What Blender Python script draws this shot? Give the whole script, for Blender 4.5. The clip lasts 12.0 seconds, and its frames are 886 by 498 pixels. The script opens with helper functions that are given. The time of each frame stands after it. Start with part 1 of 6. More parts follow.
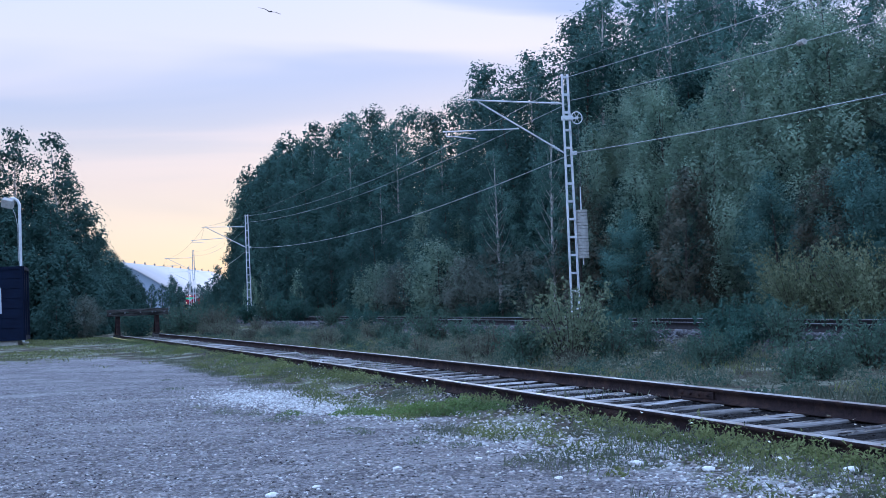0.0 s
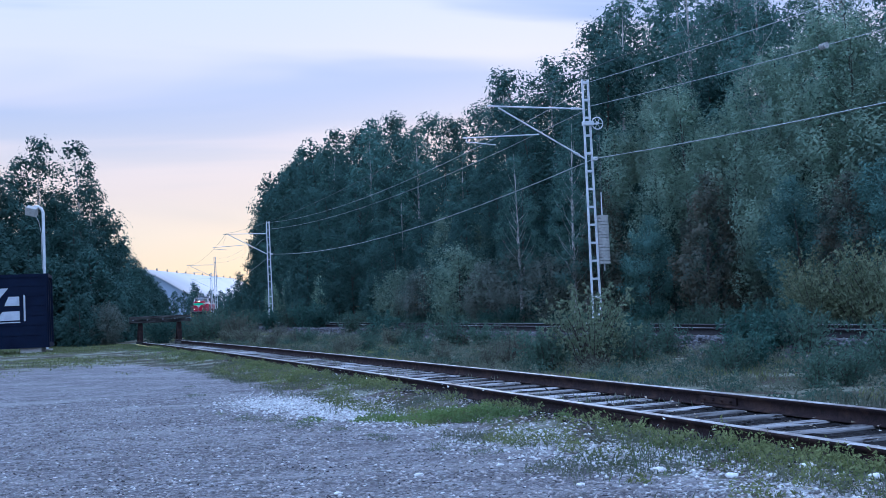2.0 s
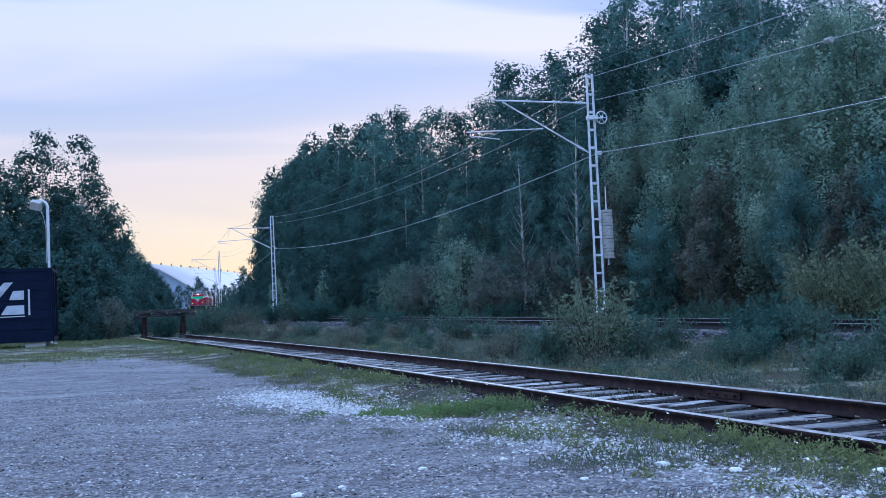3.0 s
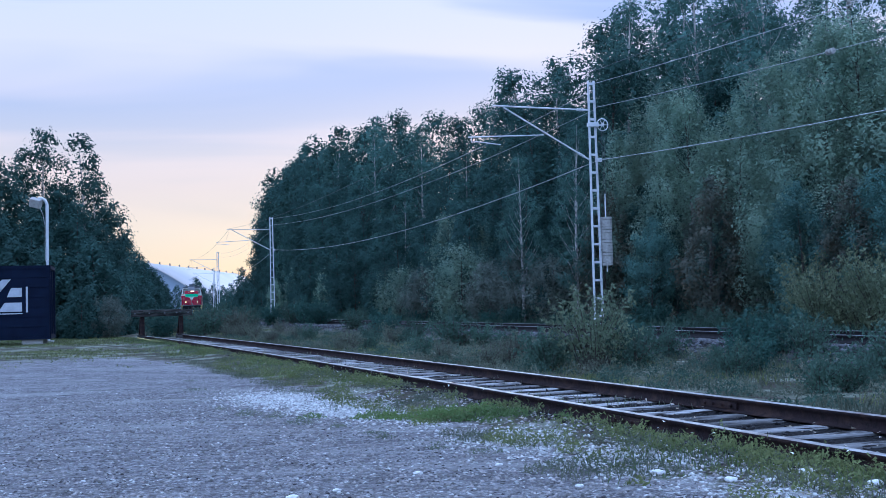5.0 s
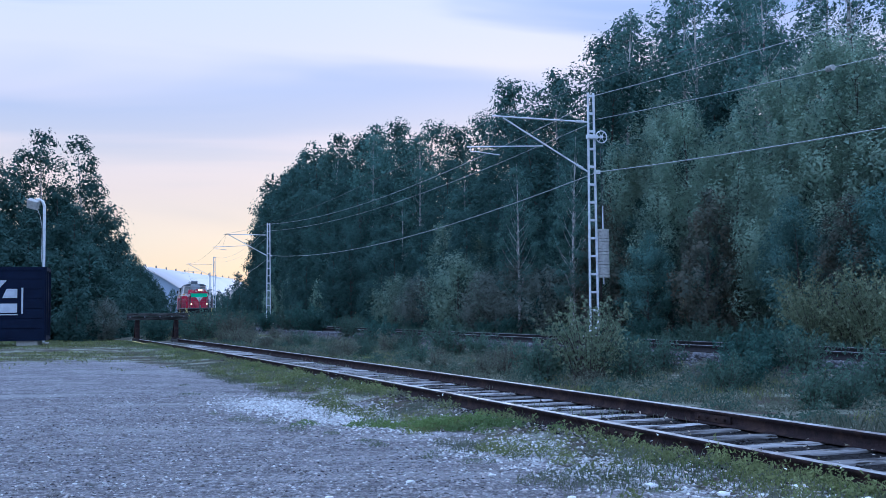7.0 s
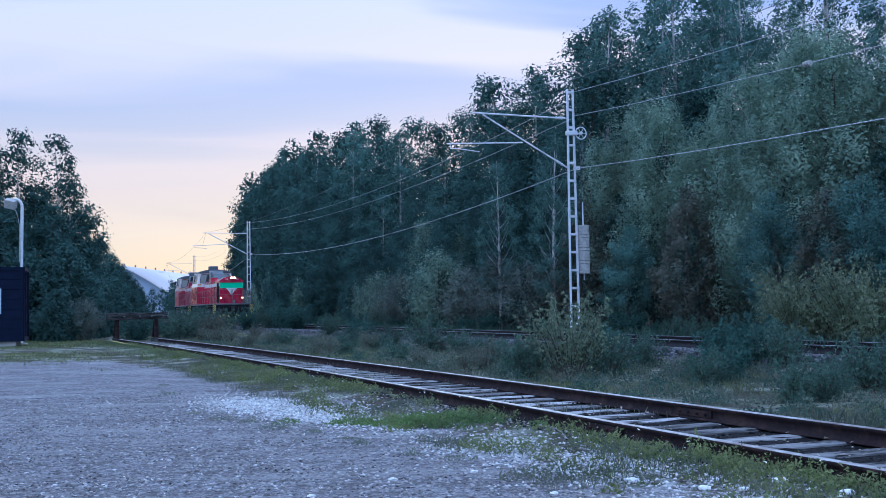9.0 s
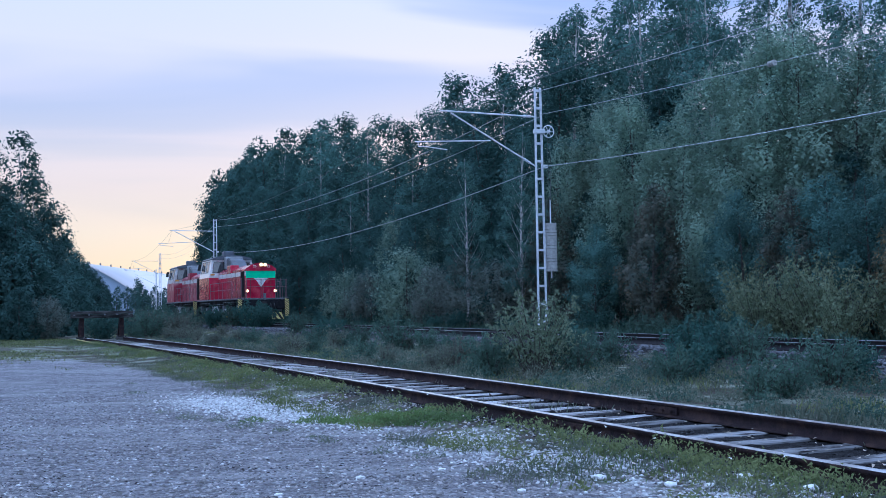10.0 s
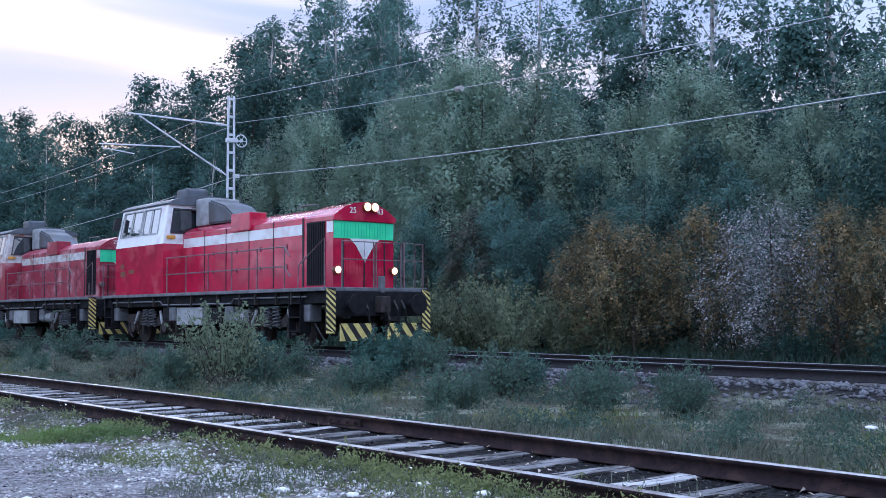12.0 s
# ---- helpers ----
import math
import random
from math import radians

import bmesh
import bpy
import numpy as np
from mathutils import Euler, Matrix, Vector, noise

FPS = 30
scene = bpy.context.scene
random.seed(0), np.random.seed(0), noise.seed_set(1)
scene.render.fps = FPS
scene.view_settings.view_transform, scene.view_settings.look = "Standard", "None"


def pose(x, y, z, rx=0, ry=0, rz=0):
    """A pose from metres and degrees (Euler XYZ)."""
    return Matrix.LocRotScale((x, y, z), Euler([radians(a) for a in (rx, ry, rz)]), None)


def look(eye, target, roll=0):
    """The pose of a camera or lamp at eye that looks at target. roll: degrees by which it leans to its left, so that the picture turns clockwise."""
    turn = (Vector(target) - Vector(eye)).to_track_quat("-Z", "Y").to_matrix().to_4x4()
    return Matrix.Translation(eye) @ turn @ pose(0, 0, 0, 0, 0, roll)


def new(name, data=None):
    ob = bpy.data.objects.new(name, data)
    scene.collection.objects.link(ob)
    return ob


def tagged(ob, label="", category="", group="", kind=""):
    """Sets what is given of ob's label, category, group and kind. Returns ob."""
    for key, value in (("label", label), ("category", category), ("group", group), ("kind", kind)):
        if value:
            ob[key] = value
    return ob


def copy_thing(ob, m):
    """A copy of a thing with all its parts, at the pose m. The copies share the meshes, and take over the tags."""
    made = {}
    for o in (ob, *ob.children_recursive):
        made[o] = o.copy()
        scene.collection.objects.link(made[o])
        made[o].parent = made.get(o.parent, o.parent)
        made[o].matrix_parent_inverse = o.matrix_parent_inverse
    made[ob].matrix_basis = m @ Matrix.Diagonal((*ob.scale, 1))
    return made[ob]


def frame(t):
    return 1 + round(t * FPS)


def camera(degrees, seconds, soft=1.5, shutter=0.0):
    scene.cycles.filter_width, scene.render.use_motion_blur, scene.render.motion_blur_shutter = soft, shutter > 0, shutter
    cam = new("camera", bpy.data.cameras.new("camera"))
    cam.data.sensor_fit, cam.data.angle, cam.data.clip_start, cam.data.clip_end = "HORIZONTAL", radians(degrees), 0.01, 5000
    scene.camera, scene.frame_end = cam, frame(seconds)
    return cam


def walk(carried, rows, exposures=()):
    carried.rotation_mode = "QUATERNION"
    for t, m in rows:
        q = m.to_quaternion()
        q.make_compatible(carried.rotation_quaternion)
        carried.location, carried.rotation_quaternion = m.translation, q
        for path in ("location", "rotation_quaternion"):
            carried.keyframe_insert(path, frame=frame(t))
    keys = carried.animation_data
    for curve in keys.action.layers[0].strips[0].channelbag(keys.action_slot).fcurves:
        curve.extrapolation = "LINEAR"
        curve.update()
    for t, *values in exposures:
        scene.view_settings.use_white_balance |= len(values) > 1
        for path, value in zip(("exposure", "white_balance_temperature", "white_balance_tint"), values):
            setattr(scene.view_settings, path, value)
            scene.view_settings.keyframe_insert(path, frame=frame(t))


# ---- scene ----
# ---------------- camera: a person stands and pans by hand ----------------
EYE = 1.243
cam = camera(44.6, 12.0, soft=0.85)


def aim(az, pitch, roll):
    """Camera pose at the standing point: degrees right of +y, up, and lean."""
    return pose(0, 0, EYE, 0, 0, -az) @ pose(0, 0, 0, 90 + pitch, 0, 0) @ pose(0, 0, 0, 0, 0, roll)


PATH = [
    (0.0, -0.004, 2.514, -2.440),
    (0.5, 0.290, 2.806, -2.429),
    (1.0, 0.011, 2.960, -2.410),
    (1.5, -0.571, 2.975, -2.470),
    (2.0, -1.089, 2.888, -2.588),
    (2.5, -1.347, 2.745, -2.660),
    (3.0, -1.309, 2.597, -2.555),
    (5.0, -1.243, 2.830, -1.573),
    (5.5, -1.360, 3.037, -1.151),
    (6.0, -1.379, 3.220, -0.830),
    (6.5, -1.248, 3.311, -0.579),
    (8.5, -0.406, 3.209, -0.832),
    (9.0, -0.047, 3.138, -0.969),
    (9.5, 0.591, 3.084, -1.062),
    (10.0, 1.658, 2.998, -1.040),
    (10.5, 3.325, 2.956, -1.022),
    (11.0, 5.983, 2.955, -0.816),
    (11.5, 10.391, 3.076, -0.602),
    (12.0, 18.015, 3.458, -0.268),
]
walk(cam, [(t, aim(a, p, r)) for t, a, p, r in PATH], exposures=[(0.0, 0.36, 5150, 9), (2.0, 0.33, 4950, 8), (9.5, 0.30, 4950, 8), (11.0, 0.34, 5050, 8), (11.5, 0.42, 5150, 8), (12.0, 0.66, 5700, 13)])

# ---------------- the two tracks in plan ----------------
HEAD = radians(21.5)                      # bearing of the main line's straight part
NX, NY = math.cos(HEAD), math.sin(HEAD)   # across the main line, away from the camera
MAIN_C, CURVE_S, CURVE_R = 14.95, 76.7, 696.0
RAIL_MAIN, RAIL_NEAR = 0.425, 0.17


def main_line(s, lat=0.0):
    """Point on the main line s metres up the line; lat metres across it (plus is the wood side)."""
    o = (s - CURVE_S) ** 2 / (2 * CURVE_R) if s > CURVE_S else 0.0
    return Vector((NX * (MAIN_C + o + lat) - NY * s, NY * (MAIN_C + o + lat) + NX * s))


def main_turn(s):
    """Bearing of travel (towards the camera) as a rotation about z."""
    k = (s - CURVE_S) / CURVE_R if s > CURVE_S else 0.0
    d = Vector((-NY + NX * k, NX + NY * k)).normalized()
    return math.atan2(-d.y, -d.x)


def main_lat(x, y):
    s = -NY * x + NX * y
    o = (s - CURVE_S) ** 2 / (2 * CURVE_R) if s > CURVE_S else 0.0
    return NX * x + NY * y - MAIN_C - o, s


def near_x(y):
    return 6.403 - 0.38956 * y - 0.000708 * y * y


def near_dir(y):
    return Vector((-0.38956 - 0.001416 * y, 1.0)).normalized()


def near_line(y, lat=0.0):
    d = near_dir(y)
    return Vector((near_x(y) + d.y * lat, y - d.x * lat))


def near_lat(x, y):
    return (x - near_x(y)) * near_dir(y).y


def polar(az, d):
    """Plan point d metres from the standing point, az degrees right of +y."""
    return Vector((d * math.sin(radians(az)), d * math.cos(radians(az))))


def smooth(a, b, v):
    k = min(1.0, max(0.0, (v - a) / (b - a)))
    return k * k * (3 - 2 * k)


def ground_z(x, y):
    """Height of the one ground sheet."""
    m, s = main_lat(x, y)
    z = 0.035 * noise.noise((x * 0.35, y * 0.35, 0.0)) + 0.012 * noise.noise((x * 1.9, y * 1.9, 3.0))
    near = near_lat(x, y)
    z *= smooth(1.2, 3.0, abs(near))
    z -= 0.05 * smooth(1.6, 5.0, near) * smooth(-4.0, -7.0, m)
    z += 0.06 * smooth(0.84, 1.1, abs(near)) * smooth(2.2, 1.3, abs(near)) * smooth(50, 47, y)
    bed = smooth(-3.3, -1.9, m) * smooth(3.6, 2.0, m)
    z = z * (1 - bed) + 0.235 * bed
    z += 0.10 * smooth(2.5, 7.0, m) + 0.02 * max(0.0, min(m, 60.0) - 7.0)
    return z


# ---------------- sky and light ----------------
world = bpy.data.worlds.new("dusk_sky")
scene.world = world
world.use_nodes = True
wt = world.node_tree
wt.nodes.clear()


def wn(kind, **kw):
    nd = wt.nodes.new(kind)
    for k, v in kw.items():
        nd.inputs[k].default_value = v
    return nd


def ramp(tree, stops, interp="LINEAR"):
    nd = tree.nodes.new("ShaderNodeValToRGB")
    nd.color_ramp.interpolation = interp
    els = nd.color_ramp.elements
    while len(els) < len(stops):
        els.new(0.5)
    for el, (p, c) in zip(els, stops):
        el.position = p
        el.color = (*c, 1) if len(c) == 3 else c
    return nd


def mix(tree, fac, a, b, mode="MIX"):
    nd = tree.nodes.new("ShaderNodeMix")
    nd.data_type, nd.blend_type = "RGBA", mode
    for sock, v in ((nd.inputs["Factor"], fac), (nd.inputs["A"], a), (nd.inputs["B"], b)):
        if isinstance(v, (int, float)):
            sock.default_value = v if sock.name == "Factor" else (v, v, v, 1)
        elif isinstance(v, tuple):
            sock.default_value = (*v, 1)
        else:
            tree.links.new(v, sock)
    return nd.outputs["Result"]


def maths(tree, op, a, b=0.0):
    nd = tree.nodes.new("ShaderNodeMath")
    nd.operation = op
    for i, v in enumerate((a, b)):
        if isinstance(v, (int, float)):
            nd.inputs[i].default_value = v
        else:
            tree.links.new(v, nd.inputs[i])
    return nd.outputs[0]


SUN_AZ, SUN_EL = radians(4), radians(3)
sky = wn("ShaderNodeTexSky")
sky.sky_type, sky.sun_disc, sky.sun_elevation, sky.sun_rotation = "NISHITA", False, SUN_EL, SUN_AZ
coord = wn("ShaderNodeTexCoord")
sep = wn("ShaderNodeSeparateXYZ")
wt.links.new(coord.outputs["Generated"], sep.inputs[0])
# thin cloud sheet: colour by height over the horizon, warm towards the set sun and cool away from it
def height_ramp(stops):
    r = ramp(wt, stops)
    wt.links.new(sep.outputs["Z"], r.inputs[0])
    return r.outputs[0]


veil = height_ramp([(0.0, (0.48, 0.37, 0.26)), (0.035, (0.76, 0.56, 0.36)), (0.07, (0.76, 0.58, 0.42)), (0.11, (0.72, 0.55, 0.46)), (0.16, (0.72, 0.57, 0.53)),
                    (0.21, (0.68, 0.59, 0.60)), (0.29, (0.63, 0.60, 0.67)), (0.5, (0.62, 0.75, 1.02)), (1.0, (0.92, 1.10, 1.48))])
blue = height_ramp([(0.0, (0.48, 0.37, 0.26)), (0.05, (0.70, 0.53, 0.36)), (0.09, (0.62, 0.51, 0.43)), (0.14, (0.56, 0.49, 0.48)), (0.2, (0.40, 0.43, 0.55)), (0.3, (0.25, 0.35, 0.60)), (0.5, (0.42, 0.58, 0.94)), (1.0, (0.84, 1.04, 1.46))])
cool = height_ramp([(0.0, (0.25, 0.29, 0.36)), (0.06, (0.52, 0.56, 0.66)), (0.15, (0.62, 0.68, 0.83)), (0.3, (0.66, 0.76, 0.98)), (0.5, (0.72, 0.88, 1.20)), (1.0, (0.96, 1.12, 1.50))])
# streaks: noise drawn out along the horizon and slanted
mp = wn("ShaderNodeMapping", Scale=(1.0, 1.0, 6.5), Rotation=(0.0, -0.16, 0.0), Location=(0.35, 0.1, 0.25))
wt.links.new(coord.outputs["Generated"], mp.inputs["Vector"])
ns = wn("ShaderNodeTexNoise", Scale=1.6, Detail=4.0, Roughness=0.45, Distortion=0.5)
wt.links.new(mp.outputs[0], ns.inputs["Vector"])
streak = ramp(wt, [(0.41, (0, 0, 0)), (0.58, (1, 1, 1))], "EASE")
wt.links.new(ns.outputs["Fac"], streak.inputs[0])
sheet = mix(wt, streak.outputs[0], blue, veil)
toward = maths(wt, "ADD", maths(wt, "MULTIPLY", sep.outputs["X"], math.sin(SUN_AZ)), maths(wt, "MULTIPLY", sep.outputs["Y"], math.cos(SUN_AZ)))
warm = ramp(wt, [(0.62, (0, 0, 0)), (0.88, (1, 1, 1))], "EASE")
wt.links.new(toward, warm.inputs[0])
sheet = mix(wt, warm.outputs[0], cool, sheet)
dim = mix(wt, 0.985, sky.outputs[0], sheet)
bg = wn("ShaderNodeBackground", Strength=1.0)
wt.links.new(dim, bg.inputs["Color"])
wo = wn("ShaderNodeOutputWorld")
wt.links.new(bg.outputs[0], wo.inputs[0])

sun = new("sun", bpy.data.lights.new("sun", "SUN"))
sun.data.energy, sun.data.angle, sun.data.color = 0.5, radians(20), (1.0, 0.92, 0.84)
sun.matrix_world = look((0, 0, 30), (-30 * math.sin(SUN_AZ), -30 * math.cos(SUN_AZ), 30 - 30 * math.tan(radians(12))))


# ---------------- materials ----------------
def material(name, col, rough=0.7, metal=0.0, col2=None, scale=8.0, bump=0.0, bump_scale=60.0, island=0.0, objvar=0.0, spec=0.5, col3=None, scale3=1.2, trans=0.0):
    """Procedural surface: base colour, a second colour by fine noise, a third by coarse stains, bump, and variation per leaf or thing."""
    m = bpy.data.materials.new(name)
    m.use_nodes = True
    t = m.node_tree
    b = t.nodes["Principled BSDF"]
    b.inputs["Roughness"].default_value, b.inputs["Metallic"].default_value = rough, metal
    b.inputs["Specular IOR Level"].default_value = spec
    tc = t.nodes.new("ShaderNodeTexCoord")
    out = None
    n1 = t.nodes.new("ShaderNodeTexNoise")
    n1.inputs["Scale"].default_value, n1.inputs["Detail"].default_value = scale, 6.0
    t.links.new(tc.outputs["Object"], n1.inputs["Vector"])
    r1 = ramp(t, [(0.35, (0, 0, 0)), (0.65, (1, 1, 1))])
    t.links.new(n1.outputs["Fac"], r1.inputs[0])
    out = mix(t, r1.outputs[0], tuple(col), tuple(col2 or [c * 0.78 for c in col]))
    if col3:
        n3 = t.nodes.new("ShaderNodeTexNoise")
        n3.inputs["Scale"].default_value, n3.inputs["Detail"].default_value = scale3, 5.0
        t.links.new(tc.outputs["Object"], n3.inputs["Vector"])
        r3 = ramp(t, [(0.50, (0, 0, 0)), (0.68, (1, 1, 1))])
        t.links.new(n3.outputs["Fac"], r3.inputs[0])
        out = mix(t, r3.outputs[0], out, tuple(col3))
    if island or objvar:
        hs = t.nodes.new("ShaderNodeHueSaturation")
        t.links.new(out, hs.inputs["Color"])
        val = None
        if island:
            g = t.nodes.new("ShaderNodeNewGeometry")
            val = maths(t, "ADD", maths(t, "MULTIPLY", g.outputs["Random Per Island"], island * 2), 1 - island)
            t.links.new(maths(t, "ADD", maths(t, "MULTIPLY", g.outputs["Random Per Island"], -island * 0.08), 0.5 + island * 0.03), hs.inputs["Hue"])
        if objvar:
            oi = t.nodes.new("ShaderNodeObjectInfo")
            v2 = maths(t, "ADD", maths(t, "MULTIPLY", oi.outputs["Random"], objvar * 2), 1 - objvar)
            val = maths(t, "MULTIPLY", val, v2) if val else v2
        t.links.new(val, hs.inputs["Value"])
        out = hs.outputs[0]
    t.links.new(out, b.inputs["Base Color"])
    if bump:
        n2 = t.nodes.new("ShaderNodeTexNoise")
        n2.inputs["Scale"].default_value, n2.inputs["Detail"].default_value = bump_scale, 4.0
        t.links.new(tc.outputs["Object"], n2.inputs["Vector"])
        bp = t.nodes.new("ShaderNodeBump")
        bp.inputs["Strength"].default_value, bp.inputs["Distance"].default_value = bump, 0.02
        t.links.new(n2.outputs["Fac"], bp.inputs["Height"])
        t.links.new(bp.outputs[0], b.inputs["Normal"])
    if trans:
        tr = t.nodes.new("ShaderNodeBsdfTranslucent")
        t.links.new(out, tr.inputs["Color"])
        ms = t.nodes.new("ShaderNodeMixShader")
        ms.inputs[0].default_value = trans
        t.links.new(b.outputs[0], ms.inputs[1])
        t.links.new(tr.outputs[0], ms.inputs[2])
        t.links.new(ms.outputs[0], t.nodes["Material Output"].inputs[0])
    return m


def glow(name, col, strength):
    m = bpy.data.materials.new(name)
    m.use_nodes = True
    b = m.node_tree.nodes["Principled BSDF"]
    b.inputs["Base Color"].default_value = (0.8, 0.8, 0.8, 1)
    b.inputs["Emission Color"].default_value = (*col, 1)
    b.inputs["Emission Strength"].default_value = strength
    return m


M_RUST = material("rail_rust", (0.032, 0.019, 0.021), 0.85, 0.0, (0.018, 0.012, 0.013), 22, 0.5, 90, col3=(0.062, 0.036, 0.03), scale3=6, spec=0.2)
M_HEAD = material("rail_head_steel", (0.55, 0.53, 0.53), 0.42, 0.5, (0.34, 0.30, 0.29), 9, 0.15, 60, col3=(0.17, 0.12, 0.11), scale3=2.2)
M_RUSTM = material("main_rail_rust", (0.034, 0.030, 0.033), 0.8, 0.0, (0.022, 0.020, 0.022), 14, 0.4, 90, spec=0.25)
M_HEADM = material("rail_head_worn", (0.24, 0.24, 0.26), 0.40, 0.5, (0.15, 0.145, 0.15), 3)


def old_wood(name, pale, grey, dark):
    """Weathered timber: grain and cracks drawn out along local x, darker rotten stretches, and its own shade on each piece."""
    m = bpy.data.materials.new(name)
    m.use_nodes = True
    t = m.node_tree
    b = t.nodes["Principled BSDF"]
    b.inputs["Roughness"].default_value, b.inputs["Specular IOR Level"].default_value = 0.9, 0.15
    tc, oi = t.nodes.new("ShaderNodeTexCoord"), t.nodes.new("ShaderNodeObjectInfo")

    def grain(scale, lo, hi, detail=6.0):
        mp_ = t.nodes.new("ShaderNodeMapping")
        mp_.inputs["Scale"].default_value = scale
        t.links.new(tc.outputs["Object"], mp_.inputs["Vector"])
        shift = t.nodes.new("ShaderNodeCombineXYZ")
        t.links.new(maths(t, "MULTIPLY", oi.outputs["Random"], 37.0), shift.inputs[0])
        t.links.new(shift.outputs[0], mp_.inputs["Location"])
        n_ = t.nodes.new("ShaderNodeTexNoise")
        n_.inputs["Scale"].default_value, n_.inputs["Detail"].default_value = 1.0, detail
        t.links.new(mp_.outputs[0], n_.inputs["Vector"])
        r_ = ramp(t, [(lo, (0, 0, 0)), (hi, (1, 1, 1))])
        t.links.new(n_.outputs["Fac"], r_.inputs[0])
        return r_.outputs[0]

    col = mix(t, grain((3.0, 45.0, 45.0), 0.35, 0.65), pale, grey)
    cracks = grain((2.2, 26.0, 26.0), 0.56, 0.62, 3.0)
    col = mix(t, cracks, col, dark)
    col = mix(t, maths(t, "MULTIPLY", grain((1.6, 5.0, 5.0), 0.50, 0.66), 0.8), col, dark)
    hs = t.nodes.new("ShaderNodeHueSaturation")
    t.links.new(col, hs.inputs["Color"])
    t.links.new(maths(t, "ADD", maths(t, "MULTIPLY", oi.outputs["Random"], 1.0), 0.42), hs.inputs["Value"])
    t.links.new(hs.outputs[0], b.inputs["Base Color"])
    bp = t.nodes.new("ShaderNodeBump")
    bp.inputs["Strength"].default_value, bp.inputs["Distance"].default_value = 0.8, 0.012
    t.links.new(maths(t, "SUBTRACT", 1.0, cracks), bp.inputs["Height"])
    t.links.new(bp.outputs[0], b.inputs["Normal"])
    return m


M_TIE = old_wood("weathered_sleeper_wood", (0.46, 0.45, 0.46), (0.30, 0.285, 0.28), (0.035, 0.03, 0.03))
M_TIED = material("dark_sleeper", (0.10, 0.09, 0.085), 0.9, 0, None, 10, 0.4, 40, objvar=0.3)
M_GALV = material("galvanised_steel", (0.78, 0.80, 0.83), 0.5, 0.1, (0.64, 0.66, 0.70), 4, 0.05, 30)
M_WIRE = material("wire", (0.55, 0.56, 0.58), 0.45, 0.5)
M_WIRED = material("dark_wire", (0.16, 0.17, 0.18), 0.5, 0.5)
M_CONC = material("weathered_concrete", (0.50, 0.49, 0.47), 0.85, 0, (0.40, 0.39, 0.37), 12, 0.3, 50)
M_BARK = material("dark_bark", (0.085, 0.075, 0.065), 0.9, 0, (0.045, 0.04, 0.036), 6, 0.6, 25)
M_BIRCH = material("birch_bark", (0.55, 0.53, 0.50), 0.8, 0, (0.38, 0.36, 0.34), 2.5, 0.3, 20, col3=(0.05, 0.045, 0.04), scale3=3.5)
LEAFS = dict(rough=0.8, scale=0.7, island=0.11, objvar=0.2, spec=0.1, trans=0.36)
M_LEAF_DARK = material("dark_green_leaves", (0.14, 0.24, 0.205), col2=(0.10, 0.185, 0.16), **LEAFS)
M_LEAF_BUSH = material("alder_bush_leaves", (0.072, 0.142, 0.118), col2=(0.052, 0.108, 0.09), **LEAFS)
M_LEAF_FAR = material("blue_green_leaves", (0.12, 0.215, 0.185), col2=(0.083, 0.16, 0.14), **LEAFS)
M_WEEDB = material("brown_weeds", (0.18, 0.19, 0.145), col2=(0.105, 0.13, 0.098), **LEAFS)
# darker alder green, with the far trees' backlit shade put into the colour
M_LEAF_SHADED = material("shaded_green_leaves", (0.072, 0.135, 0.118), col2=(0.05, 0.10, 0.088), **LEAFS)
M_LEAF_GREY = material("grey_green_leaves", (0.295, 0.385, 0.285), col2=(0.20, 0.29, 0.225), **LEAFS)
M_LEAF_AUT = material("autumn_leaves", (0.29, 0.215, 0.10), col2=(0.075, 0.10, 0.08), **{**LEAFS, "scale": 3.4, "island": 0.5})
M_LEAF_SAGE = material("sage_leaves", (0.27, 0.325, 0.21), col2=(0.17, 0.225, 0.15), **LEAFS)
M_LEAF_DUSK = material("dusky_leaves", (0.17, 0.19, 0.16), col2=(0.105, 0.13, 0.112), **LEAFS)
M_LEAF_RUST = material("russet_leaves", (0.17, 0.155, 0.115), col2=(0.10, 0.13, 0.11), **{**LEAFS, "scale": 1.6})
M_LEAF_PALE = material("pale_seed_heads", (0.12, 0.125, 0.105), col2=(0.58, 0.57, 0.58), **{**LEAFS, "scale": 4.5, "island": 0.5})
M_LEAF_WIL = material("willow_leaves", (0.105, 0.165, 0.125), col2=(0.07, 0.118, 0.092), **LEAFS)
M_LEAF_YEL = material("yellow_green_leaves", (0.235, 0.27, 0.165), col2=(0.15, 0.195, 0.125), **LEAFS)
M_GRASS = material("fresh_grass", (0.19, 0.27, 0.095), col2=(0.13, 0.19, 0.08), **LEAFS)
M_WEED = material("olive_weeds", (0.265, 0.30, 0.125), col2=(0.16, 0.19, 0.09), **LEAFS)
M_GRASSD = material("dry_grass", (0.25, 0.262, 0.20), col2=(0.15, 0.178, 0.13), **LEAFS)
M_BALL = material("ballast_stone", (0.16, 0.158, 0.172), 0.9, 0, (0.07, 0.07, 0.078), 20, 0.4, 30, island=0.4)
# near-black stones for the siding's bed, tone varied from stone to stone
M_BEDSTONE = material("near_black_stone", (0.06, 0.057, 0.06), 0.95, 0, (0.022, 0.021, 0.022), 20, 0.4, 30, island=0.6, spec=0.1)
M_PEB = material("pale_limestone", (0.72, 0.71, 0.70), 0.85, 0, (0.5, 0.49, 0.48), 20, 0.3, 40, island=0.3)


